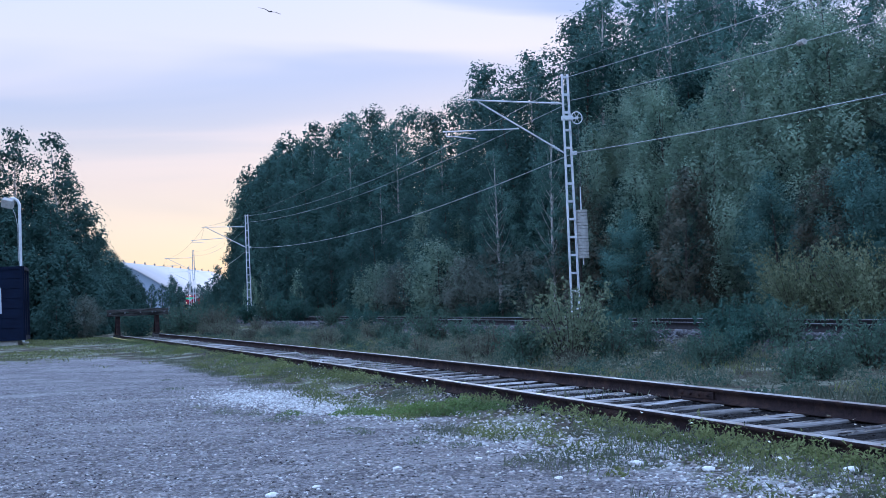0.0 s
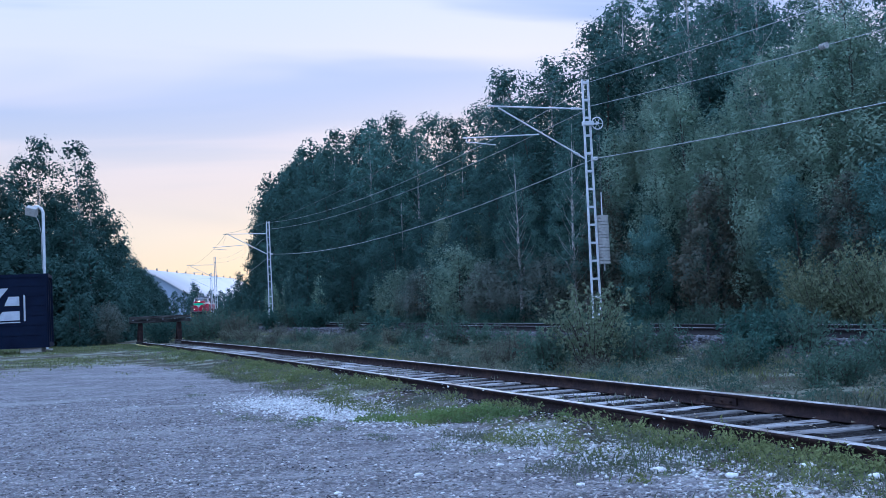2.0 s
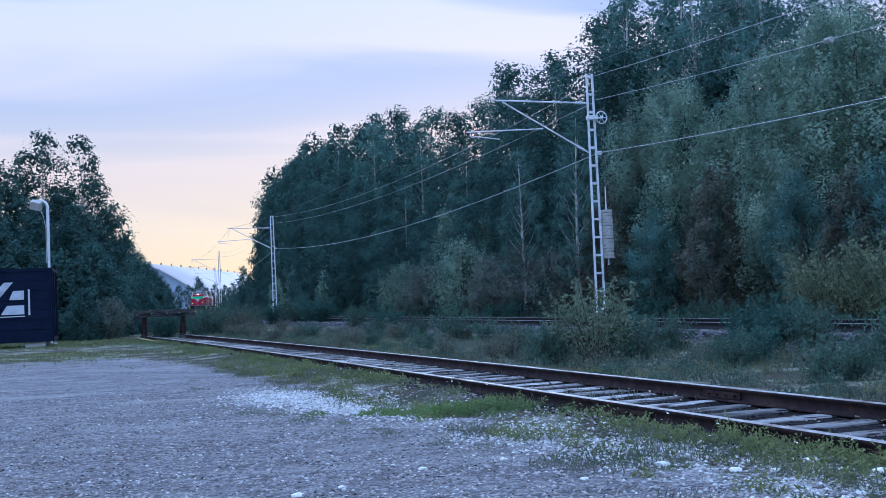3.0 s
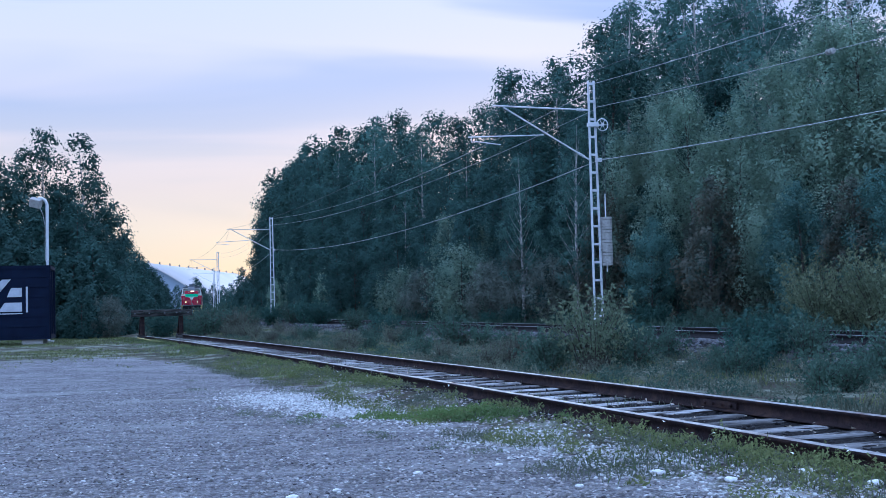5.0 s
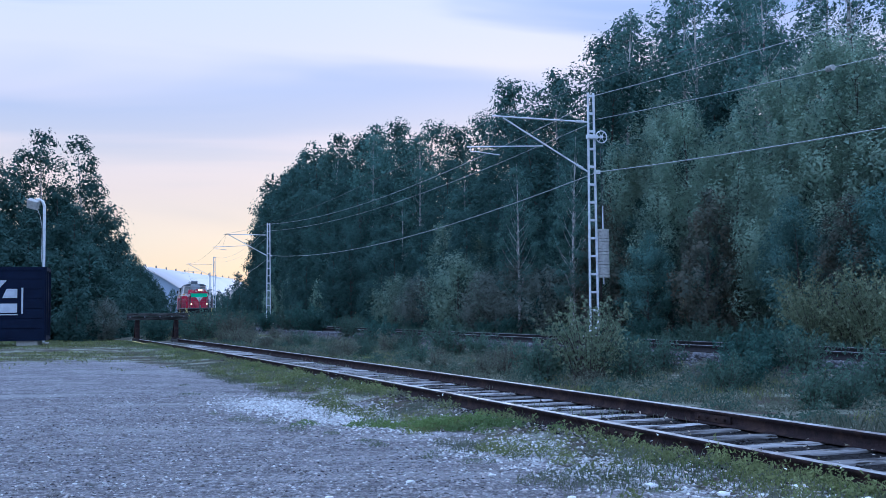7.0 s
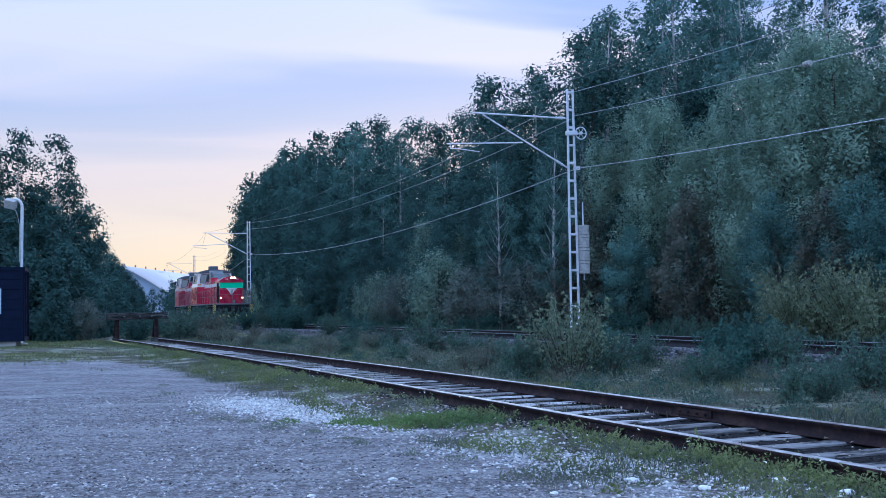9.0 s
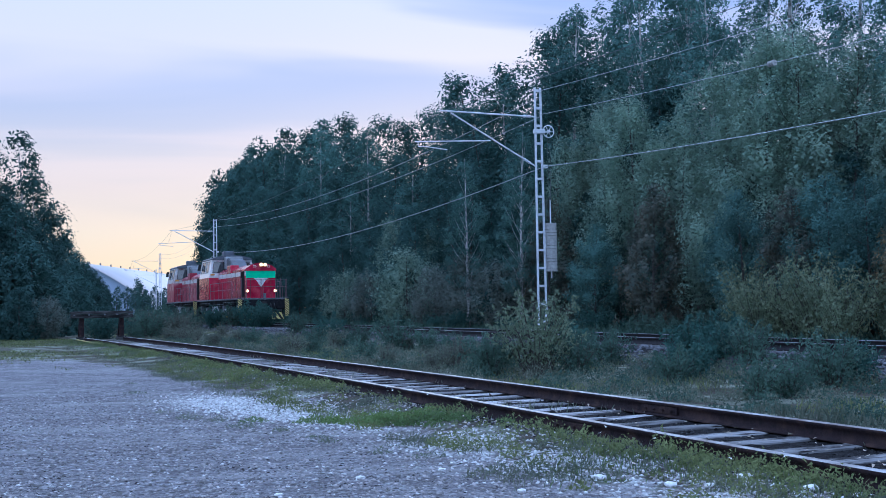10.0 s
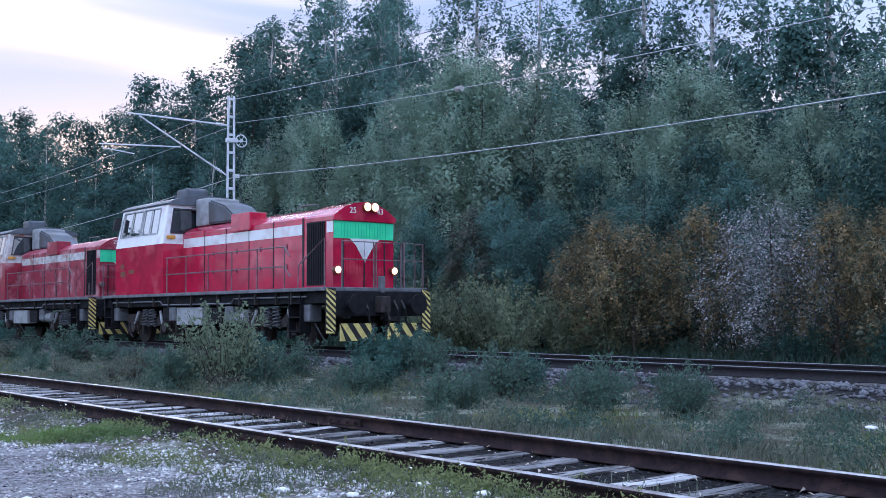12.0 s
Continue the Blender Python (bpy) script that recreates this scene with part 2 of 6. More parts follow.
# ---------------- mesh helpers ----------------
def link_bm(name, bm, mat, parent=None, label="", smooth_shade=False):
    me = bpy.data.meshes.new(name)
    bmesh.ops.recalc_face_normals(bm, faces=bm.faces)
    bm.to_mesh(me)
    bm.free()
    me.materials.append(mat)
    if smooth_shade:
        me.shade_smooth()
    ob = new(name, me)
    if parent:
        ob.parent = parent
    if label:
        ob["label"] = label
    return ob


def part(name, bm, mat, parent, label="", smooth_shade=False):
    return link_bm(name, bm, mat, parent, label, smooth_shade)


def empty(name, m, **tags):
    ob = new(name)
    ob.empty_display_size = 0.3
    ob.matrix_world = m
    return tagged(ob, **tags)


def box(bm, x0, x1, y0, y1, z0, z1, m=None, bev=0.0):
    vs = [bm.verts.new((x, y, z)) for z in (z0, z1) for x, y in ((x0, y0), (x1, y0), (x1, y1), (x0, y1))]
    fs = [bm.faces.new([vs[i] for i in q]) for q in ((3, 2, 1, 0), (4, 5, 6, 7), (0, 1, 5, 4), (1, 2, 6, 5), (2, 3, 7, 6), (3, 0, 4, 7))]
    if bev:
        es = list({e for f in fs for e in f.edges})
        r = bmesh.ops.bevel(bm, geom=es, offset=bev, segments=2, affect="EDGES", profile=0.6)
        vs = list({v for f in r["faces"] for v in f.verts} | {v for v in vs if v.is_valid})
    if m:
        bmesh.ops.transform(bm, matrix=m, verts=vs)
    return vs


def prism(bm, outline, x0, x1):
    """Solid with a (y, z) outline, drawn from x0 to x1."""
    a = [bm.verts.new((x0, y, z)) for y, z in outline]
    b = [bm.verts.new((x1, y, z)) for y, z in outline]
    k = len(outline)
    for i in range(k):
        bm.faces.new((a[i], a[(i + 1) % k], b[(i + 1) % k], b[i]))
    bm.faces.new(a[::-1])
    bm.faces.new(b)


def tube(bm, pts, r0, r1=None, seg=6):
    """Tapered tube through points."""
    r1 = r0 if r1 is None else r1
    pts = [Vector(p) for p in pts]
    rings = []
    for i, p in enumerate(pts):
        d = (pts[min(i + 1, len(pts) - 1)] - pts[max(i - 1, 0)]).normalized()
        q = d.to_track_quat("Z", "Y")
        r = r0 + (r1 - r0) * i / max(1, len(pts) - 1)
        rings.append([bm.verts.new(p + q @ Vector((r * math.cos(a), r * math.sin(a), 0))) for a in [2 * math.pi * k / seg for k in range(seg)]])
    for a, b in zip(rings, rings[1:]):
        for k in range(seg):
            bm.faces.new((a[k], a[(k + 1) % seg], b[(k + 1) % seg], b[k]))
    bm.faces.new(rings[0][::-1])
    bm.faces.new(rings[-1])


def disc(bm, centre, axis, r, depth, seg=20, r2=None):
    c, ax = Vector(centre), Vector(axis).normalized()
    tube(bm, [c - ax * depth / 2, c + ax * depth / 2], r, r if r2 is None else r2, seg)


def np_mesh(name, verts, faces, mat):
    """Quick mesh from arrays: faces all with the same number of corners."""
    me = bpy.data.meshes.new(name)
    k = faces.shape[1]
    me.vertices.add(len(verts))
    me.vertices.foreach_set("co", np.ascontiguousarray(verts, dtype=np.float32).ravel())
    me.loops.add(faces.size)
    me.loops.foreach_set("vertex_index", np.ascontiguousarray(faces, dtype=np.int32).ravel())
    me.polygons.add(len(faces))
    me.polygons.foreach_set("loop_start", np.arange(0, faces.size, k, dtype=np.int32))
    me.update(calc_edges=True)
    me.materials.append(mat)
    return me


def leaf_quads(rng, centres, size, aspect=0.55, droop=0.0, tri=False, facing=None, loose=0.42):
    """A small pointed leaf at every centre, turned at random: a diamond, or one triangle for leaves seen from afar."""
    k = len(centres)
    d = rng.normal(size=(k, 3))
    d[:, 2] -= droop
    d /= np.linalg.norm(d, axis=1)[:, None]
    if facing is not None:      # blades lie roughly across the way they face
        w = facing + rng.normal(size=(k, 3)) * loose
        w /= np.linalg.norm(w, axis=1)[:, None]
        d -= w * (d * w).sum(1)[:, None]
        d /= np.linalg.norm(d, axis=1)[:, None] + 1e-9
        e = np.cross(d, w)
    else:
        e = np.cross(d, rng.normal(size=(k, 3)))
    e /= np.linalg.norm(e, axis=1)[:, None]
    s = (size * rng.uniform(0.6, 1.4, k))[:, None]
    if tri:
        v = np.stack([centres - d * s * 0.8 - e * s * aspect, centres - d * s * 0.8 + e * s * aspect, centres + d * s], 1).reshape(-1, 3)
        return v, np.arange(3 * k).reshape(k, 3)
    v = np.stack([centres - d * s, centres + e * s * aspect, centres + d * s, centres - e * s * aspect], 1).reshape(-1, 3)
    return v, np.arange(4 * k).reshape(k, 4)


# ---------------- ground: one sheet to the horizon ----------------
def ground_material():
    m = bpy.data.materials.new("yard_and_verge_ground")
    m.use_nodes = True
    t = m.node_tree
    b = t.nodes["Principled BSDF"]
    b.inputs["Roughness"].default_value = 0.9
    b.inputs["Specular IOR Level"].default_value = 0.1
    tc = t.nodes.new("ShaderNodeTexCoord")

    def tex(scale, detail=6.0, rough=0.6):
        nd = t.nodes.new("ShaderNodeTexNoise")
        nd.inputs["Scale"].default_value, nd.inputs["Detail"].default_value, nd.inputs["Roughness"].default_value = scale, detail, rough
        t.links.new(tc.outputs["Object"], nd.inputs["Vector"])
        return nd.outputs["Fac"]

    def step(v, a, c):
        r = ramp(t, [(a, (0, 0, 0)), (c, (1, 1, 1))])
        t.links.new(v, r.inputs[0])
        return r.outputs[0]

    def attr(name):
        nd = t.nodes.new("ShaderNodeAttribute")
        nd.attribute_name = name
        return nd.outputs["Fac"]

    soil = mix(t, step(tex(3.0), 0.4, 0.62), (0.11, 0.09, 0.075), (0.085, 0.095, 0.055))
    soil = mix(t, step(tex(0.8, 5, 0.6), 0.47, 0.58), soil, (0.33, 0.35, 0.27))
    soil = mix(t, step(tex(24.0), 0.5, 0.7), soil, (0.17, 0.15, 0.12))

    def cells(scale, stops):
        nd = t.nodes.new("ShaderNodeTexVoronoi")
        nd.inputs["Scale"].default_value = scale
        t.links.new(tc.outputs["Object"], nd.inputs["Vector"])
        sp = t.nodes.new("ShaderNodeSeparateColor")
        t.links.new(nd.outputs["Color"], sp.inputs[0])
        r = ramp(t, stops, "CONSTANT")
        t.links.new(sp.outputs[0], r.inputs[0])
        return r.outputs[0]

    fine = cells(48.0, [(0.0, (0.10, 0.092, 0.098)), (0.18, (0.25, 0.232, 0.245)), (0.5, (0.38, 0.362, 0.378)), (0.8, (0.54, 0.52, 0.535)), (0.93, (0.80, 0.79, 0.80))])
    coarse = cells(17.0, [(0.0, (0.13, 0.12, 0.125)), (0.15, (0.26, 0.245, 0.255)), (0.6, (0.36, 0.342, 0.355)), (0.88, (0.52, 0.505, 0.515))])
    grit = mix(t, 0.42, fine, coarse)
    grit = mix(t, maths(t, "MULTIPLY", step(tex(0.9, 8, 0.65), 0.44, 0.66), 0.3), grit, (0.16, 0.14, 0.145))
    grit = mix(t, maths(t, "MULTIPLY", step(tex(5.5, 7, 0.72), 0.54, 0.64), 0.55), grit, (0.10, 0.088, 0.088))
    grit = mix(t, maths(t, "MULTIPLY", step(tex(4.1, 7, 0.75), 0.57, 0.66), 0.6), grit, (0.50, 0.48, 0.47))
    mpd = t.nodes.new("ShaderNodeMapping")
    mpd.inputs["Scale"].default_value = (0.45, 2.0, 1.0)
    t.links.new(tc.outputs["Object"], mpd.inputs["Vector"])
    drag = t.nodes.new("ShaderNodeTexNoise")
    drag.inputs["Scale"].default_value, drag.inputs["Detail"].default_value, drag.inputs["Roughness"].default_value = 1.6, 7.0, 0.68
    t.links.new(mpd.outputs[0], drag.inputs["Vector"])
    grit = mix(t, maths(t, "MULTIPLY", step(drag.outputs["Fac"], 0.55, 0.62), 0.5), grit, (0.14, 0.13, 0.138))
    # dark specks: the shade in small pits, painted into the gravel colour
    grit = mix(t, maths(t, "MULTIPLY", step(tex(13.0, 8, 0.7), 0.54, 0.62), 0.7), grit, (0.075, 0.066, 0.068))
    mpl = t.nodes.new("ShaderNodeMapping")
    mpl.inputs["Scale"].default_value = (0.30, 1.0, 1.0)
    mpl.inputs["Rotation"].default_value = (0, 0, 0.25)
    t.links.new(tc.outputs["Object"], mpl.inputs["Vector"])
    ridge = t.nodes.new("ShaderNodeTexNoise")
    ridge.inputs["Scale"].default_value, ridge.inputs["Detail"].default_value, ridge.inputs["Roughness"].default_value = 1.1, 9.0, 0.74
    t.links.new(mpl.outputs[0], ridge.inputs["Vector"])
    grit = mix(t, maths(t, "MULTIPLY", step(ridge.outputs["Fac"], 0.50, 0.60), 0.6), grit, (0.47, 0.45, 0.45))
    chalk = cells(40.0, [(0.0, (0.26, 0.25, 0.25)), (0.2, (0.48, 0.47, 0.47)), (0.5, (0.66, 0.65, 0.65)), (0.82, (0.84, 0.83, 0.83))])
    edge = maths(t, "ADD", attr("yard"), maths(t, "MULTIPLY", maths(t, "SUBTRACT", tex(1.7, 8, 0.65), 0.5), 1.5))
    col = mix(t, step(edge, 0.42, 0.58), soil, grit)
    pale = maths(t, "ADD", attr("chalk"), maths(t, "MULTIPLY", maths(t, "SUBTRACT", tex(3.2, 7, 0.75), 0.5), 2.3))
    col = mix(t, step(pale, 0.45, 0.62), col, chalk)
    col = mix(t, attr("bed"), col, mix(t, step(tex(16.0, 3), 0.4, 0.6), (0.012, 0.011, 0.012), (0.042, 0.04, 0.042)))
    t.links.new(col, b.inputs["Base Color"])
    bp = t.nodes.new("ShaderNodeBump")
    bp.inputs["Strength"].default_value, bp.inputs["Distance"].default_value = 1.0, 0.06
    t.links.new(maths(t, "ADD", tex(34.0, 5), maths(t, "MULTIPLY", tex(9.0, 6, 0.7), 1.6)), bp.inputs["Height"])
    t.links.new(bp.outputs[0], b.inputs["Normal"])
    return m


CHALK = [(-1.6, 13.2, 1.5, 0.9), (-2.6, 14.6, 1.0, 0.8), (-0.6, 11.9, 0.9, 0.55), (1.2, 8.3, 0.95, 0.95), (2.0, 6.7, 0.85, 0.8), (0.4, 9.6, 0.9, 0.7), (2.6, 5.4, 0.7, 0.65)]   # x, y, half lengths of pale limestone patches


def zones(x, y):
    near = near_lat(x, y)
    m, s = main_lat(x, y)
    yard = smooth(-1.0, -2.9, near + 0.012 * max(0.0, y - 14) * 9 * 0.6)
    yard *= 1 - 0.9 * smooth(24, 37, math.hypot(x, y))
    ch = 0.0
    d = near_dir(y)
    for cx, cy, a, bb in CHALK:
        px, py = x - cx, y - cy
        al, ac = px * d.x + py * d.y, px * d.y - py * d.x
        ch = max(ch, 1.0 - math.sqrt((al / a / 1.6) ** 2 + (ac / bb) ** 2))
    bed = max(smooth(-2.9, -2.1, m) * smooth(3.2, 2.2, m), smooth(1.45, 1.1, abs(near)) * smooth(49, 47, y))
    return yard, max(0.0, ch), bed


def axis_steps(lo, hi, fine_lo, fine_hi, fine, grow):
    out, v, st = [], fine_lo, fine
    while v < fine_hi:
        out.append(v)
        v += fine
    st = fine
    while v < hi:
        out.append(v)
        st *= grow
        v += st
    out.append(hi)
    v, st = fine_lo, fine
    low = []
    while v > lo:
        st *= grow
        v -= st
        low.append(max(v, lo))
    return low[::-1] + out


def build_ground():
    xs = axis_steps(-1500, 1500, -12, 14, 0.25, 1.12)
    ys = axis_steps(-1500, 2600, 3, 26, 0.25, 1.07)
    verts = np.array([(x, y, ground_z(x, y)) for y in ys for x in xs])
    w = len(xs)
    faces = np.array([(j * w + i, j * w + i + 1, (j + 1) * w + i + 1, (j + 1) * w + i) for j in range(len(ys) - 1) for i in range(w - 1)])
    me = np_mesh("ground", verts, faces, ground_material())
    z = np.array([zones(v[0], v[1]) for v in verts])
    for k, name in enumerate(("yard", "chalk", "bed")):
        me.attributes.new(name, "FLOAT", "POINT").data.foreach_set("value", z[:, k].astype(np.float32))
    me.shade_smooth()
    return tagged(new("ground", me), "gravel yard and weedy verge beside railway tracks", "ground", kind="structure")


ground = build_ground()


# ---------------- tracks ----------------
def rail_outline(h):
    """Flat-bottom rail section: foot, web and head; origin at the running surface."""
    half = [(0.062, -h), (0.062, -h + 0.012), (0.010, -h + 0.030), (0.009, -0.045), (0.033, -0.034), (0.036, -0.006), (0.028, 0.0)]
    return half + [(-x, z) for x, z in half[::-1]]


def sweep(outline, pts, z):
    """Section drawn along plan points (position, direction)."""
    verts = []
    for p, d in pts:
        nrm = Vector((d.y, -d.x))
        verts += [(p.x + nrm.x * a, p.y + nrm.y * a, z + b) for a, b in outline]
    k = len(outline)
    faces = [(j * k + i, j * k + (i + 1) % k, (j + 1) * k + (i + 1) % k, (j + 1) * k + i) for j in range(len(pts) - 1) for i in range(k)]
    return np.array(verts), np.array(faces)


def rail(name, pts, z, h, head_mat, parent):
    v, f = sweep(rail_outline(h), pts, z)
    me = np_mesh(name, v, f, M_RUST if head_mat == M_HEAD else M_RUSTM)
    me.materials.append(head_mat)
    k = 14
    top = {5, 6, 7}
    me.polygons.foreach_set("material_index", np.array([1 if i % k in top else 0 for i in range(len(f))], dtype=np.int32))
    ob = new(name, me)
    ob.parent = parent
    return ob


siding = empty("siding_track", Matrix.Identity(4), label="rusty siding track on weathered grey wooden sleepers", category="railway track", kind="structure")
mainline = empty("main_track", Matrix.Identity(4), label="worn main line track on a ballast bed", category="railway track", kind="structure")
NEAR_END = 46.5
for lat in (-0.798, 0.798):
    rail("rail", [(near_line(y, lat), near_dir(y)) for y in np.linspace(-14, NEAR_END - 0.5, 80)], RAIL_NEAR, 0.150, M_HEAD, siding)
for lat in (-0.798, 0.798):
    rail("rail", [(main_line(s, lat), Vector((math.cos(main_turn(s)), math.sin(main_turn(s))))) for s in np.linspace(-60, 330, 200)], RAIL_MAIN, 0.160, M_HEADM, mainline)


def beam_mesh(name, lx, ly, lz, seed, mat):
    """A sleeper: a long squared beam with worn, slightly wavy edges."""
    rng = random.Random(seed)
    bm = bmesh.new()
    k = 7
    rings = []
    for i in range(k):
        x = lx * (i / (k - 1) - 0.5)
        c = 0.012 + 0.012 * rng.random()
        e = 0.03 * (rng.random() - 0.5)
        sec = [(-ly / 2, -lz), (ly / 2, -lz), (ly / 2 + e, -c), (ly / 2 - c + e, rng.uniform(-0.008, 0)), (-ly / 2 + c + e, rng.uniform(-0.008, 0)), (-ly / 2 + e, -c)]
        rings.append([bm.verts.new((x, y, z)) for y, z in sec])
    for a, b in zip(rings, rings[1:]):
        for j in range(6):
            bm.faces.new((a[j], a[(j + 1) % 6], b[(j + 1) % 6], b[j]))
    bm.faces.new(rings[0][::-1])
    bm.faces.new(rings[-1])
    bmesh.ops.recalc_face_normals(bm, faces=bm.faces)
    me = bpy.data.meshes.new(name)
    bm.to_mesh(me)
    bm.free()
    me.materials.append(mat)
    return me


# ---------------- catenary masts ----------------
def flat_bar(bm, a, b, w, t, side):
    """Flat or angle bar from a to b: w wide along side, t thick."""
    a, b, side = Vector(a), Vector(b), Vector(side).normalized()
    d = (b - a).normalized()
    n = d.cross(side).normalized()
    vs = [bm.verts.new(p + side * (w / 2 * i) + n * (t / 2 * j)) for p in (a, b) for i, j in ((-1, -1), (1, -1), (1, 1), (-1, 1))]
    for q in ((3, 2, 1, 0), (4, 5, 6, 7), (0, 1, 5, 4), (1, 2, 6, 5), (2, 3, 7, 6), (3, 0, 4, 7)):
        bm.faces.new([vs[i] for i in q])


def mast(s, lat, height, counterweight, label):
    """Lattice catenary mast with a cantilever over the track; local x points to the track, y up the line."""
    p = main_line(s, lat)
    ang = main_turn(s) - math.pi / 2
    zb = ground_z(p.x, p.y)
    base = empty("catenary_mast", Matrix.Translation((p.x, p.y, zb)) @ pose(0, 0, 0, 0, 0, math.degrees(ang)), label=label, category="catenary mast", group="masts along the line")
    H = height + RAIL_MAIN - zb

    def half(z):
        return 0.155 - 0.05 * z / H

    bm = bmesh.new()
    box(bm, -0.42, 0.42, -0.42, 0.42, -0.4, 0.25, bev=0.03)
    part("footing", bm, M_CONC, base, "concrete footing block")
    for sx in (-1, 1):
        bm = bmesh.new()
        for w, t, sd in ((0.12, 0.014, (0, 1, 0)), (0.085, 0.012, (1, 0, 0))):
            flat_bar(bm, (sx * half(0), 0, 0.2), (sx * half(H), 0, H), w, t, sd)
        part("upright", bm, M_GALV, base)
    k = int(H / 0.60)
    for i in range(k):
        z = 0.5 + i * (H - 0.6) / (k - 1)
        bm = bmesh.new()
        for sy in (-0.04, 0.04):
            flat_bar(bm, (-half(z), sy, z), (half(z), sy, z), 0.075, 0.012, (0, 0, 1))
        part("batten_plate", bm, M_GALV, base)
    ch = height - 1.02 + RAIL_MAIN - zb           # height of the upper tube over the base
    arm, foot = 3.55, ch - 1.72
    bm = bmesh.new()
    tube(bm, [(0.15, 0, ch), (arm + 0.15, 0, ch + 0.02)], 0.028, seg=8)
    part("top_tube", bm, M_GALV, base)
    bm = bmesh.new()
    tube(bm, [(0.15, 0, foot), (arm - 0.25, 0, ch - 0.03)], 0.03, seg=8)
    part("strut_tube", bm, M_GALV, base)
    bm = bmesh.new()
    zr = ch - 0.98
    tube(bm, [(1.85, 0.0, zr + 0.07), (arm + 1.05, 0, zr - 0.08)], 0.022, seg=8)
    part("steady_tube", bm, M_GALV, base)
    bm = bmesh.new()
    tube(bm, [(arm + 0.95, 0, zr - 0.08), (arm + 0.93, 0, zr - 0.24), (arm + 0.75, 0, zr - 0.22), (arm - 0.1, 0, zr - 0.30)], 0.018, seg=6)
    part("registration_arm", bm, M_GALV, base)
    bm = bmesh.new()
    tube(bm, [(arm - 0.05, 0, ch), (arm + 0.25, 0, zr - 0.04)], 0.006, seg=4)
    part("stay_wire", bm, M_WIRED, base)
    for x, z, dx, dz in ((0.3, ch, 1, 0), (0.34, foot + 0.1, 0.88, 0.48)):
        bm = bmesh.new()
        d = Vector((dx, 0, dz)).normalized()
        c = Vector((x, 0, z))
        for j in range(6):
            disc(bm, c + d * (0.05 * j), d, 0.055 if j % 2 else 0.036, 0.03, 10)
        part("insulator", bm, M_GALV, base, "grey ribbed insulator")
    if counterweight:
        bm = bmesh.new()
        wz = ch - 0.48
        disc(bm, (-0.42, -0.05, wz), (0.2, 1, 0), 0.05, 0.14, 12)
        rim = [(-0.42 + 0.21 * math.cos(a), -0.05, wz + 0.21 * math.sin(a)) for a in np.linspace(0, 2 * math.pi, 25)]
        tube(bm, rim, 0.02, seg=6)
        for a in np.linspace(0, 2 * math.pi, 7)[:-1]:
            tube(bm, [(-0.42, -0.05, wz), (-0.42 + 0.2 * math.cos(a), -0.05, wz + 0.2 * math.sin(a))], 0.012, seg=4)
        part("tension_wheel", bm, M_GALV, base, "spoked tension wheel")
        bm = bmesh.new()
        box(bm, -0.22, 0.17, -0.09, 0.09, wz - 0.10, wz + 0.05, bev=0.02)
        box(bm, -0.40, -0.20, -0.03, 0.03, wz - 0.05, wz + 0.0)
        part("wheel_bracket", bm, M_GALV, base)
        bm = bmesh.new()
        for dx in (-0.05, 0.05):
            tube(bm, [(-0.42 + dx, -0.05, wz - 0.2), (-0.42 + dx * 0.4, -0.05, 4.45)], 0.008, seg=4)
        part("tension_rope", bm, M_WIRED, base)
        bm = bmesh.new()
        tube(bm, [(-0.42, -0.05, 4.7), (-0.42, -0.05, 2.0)], 0.025, seg=6)
        part("weight_rod", bm, M_GALV, base)
        for j in range(15):
            bm = bmesh.new()
            r = 0.205
            disc(bm, (-0.42, -0.05, 2.28 + 0.112 * j), (0, 0, 1), r, 0.097, 18)
            part("weight_disc", bm, M_CONC, base, "pale concrete weight disc" if j == 0 else "")
    bm = bmesh.new()
    box(bm, -0.30, -0.10, -0.06, 0.06, foot - 0.06, foot + 0.06)
    part("feeder_bracket", bm, M_GALV, base)
    return base, H + zb, ch + zb, foot + zb, zr + zb


MASTS = [(32.8, 2.75, 8.3, True), (89.7, 2.75, 8.35, False), (146.0, 3.3, 8.4, False), (203.0, 3.0, 8.4, False), (-24.0, 2.75, 8.3, False)]
mast_info = []
for s, lat, h, cw in MASTS:
    lab = "tall galvanised lattice catenary mast with a stack of concrete counterweights" if cw else "galvanised lattice catenary mast beside the main track"
    mast_info.append((s, lat) + mast(s, lat, h, cw, lab)[1:])


def span_wire(name, a, b, sag, r, mat, label):
    a, b = Vector(a), Vector(b)
    bm = bmesh.new()
    tube(bm, [a.lerp(b, k / 16) - Vector((0, 0, sag * 4 * (k / 16) * (1 - k / 16))) for k in range(17)], r, seg=5)
    tagged(part(name, bm, mat, None), label, "wire", group="overhead line wires")


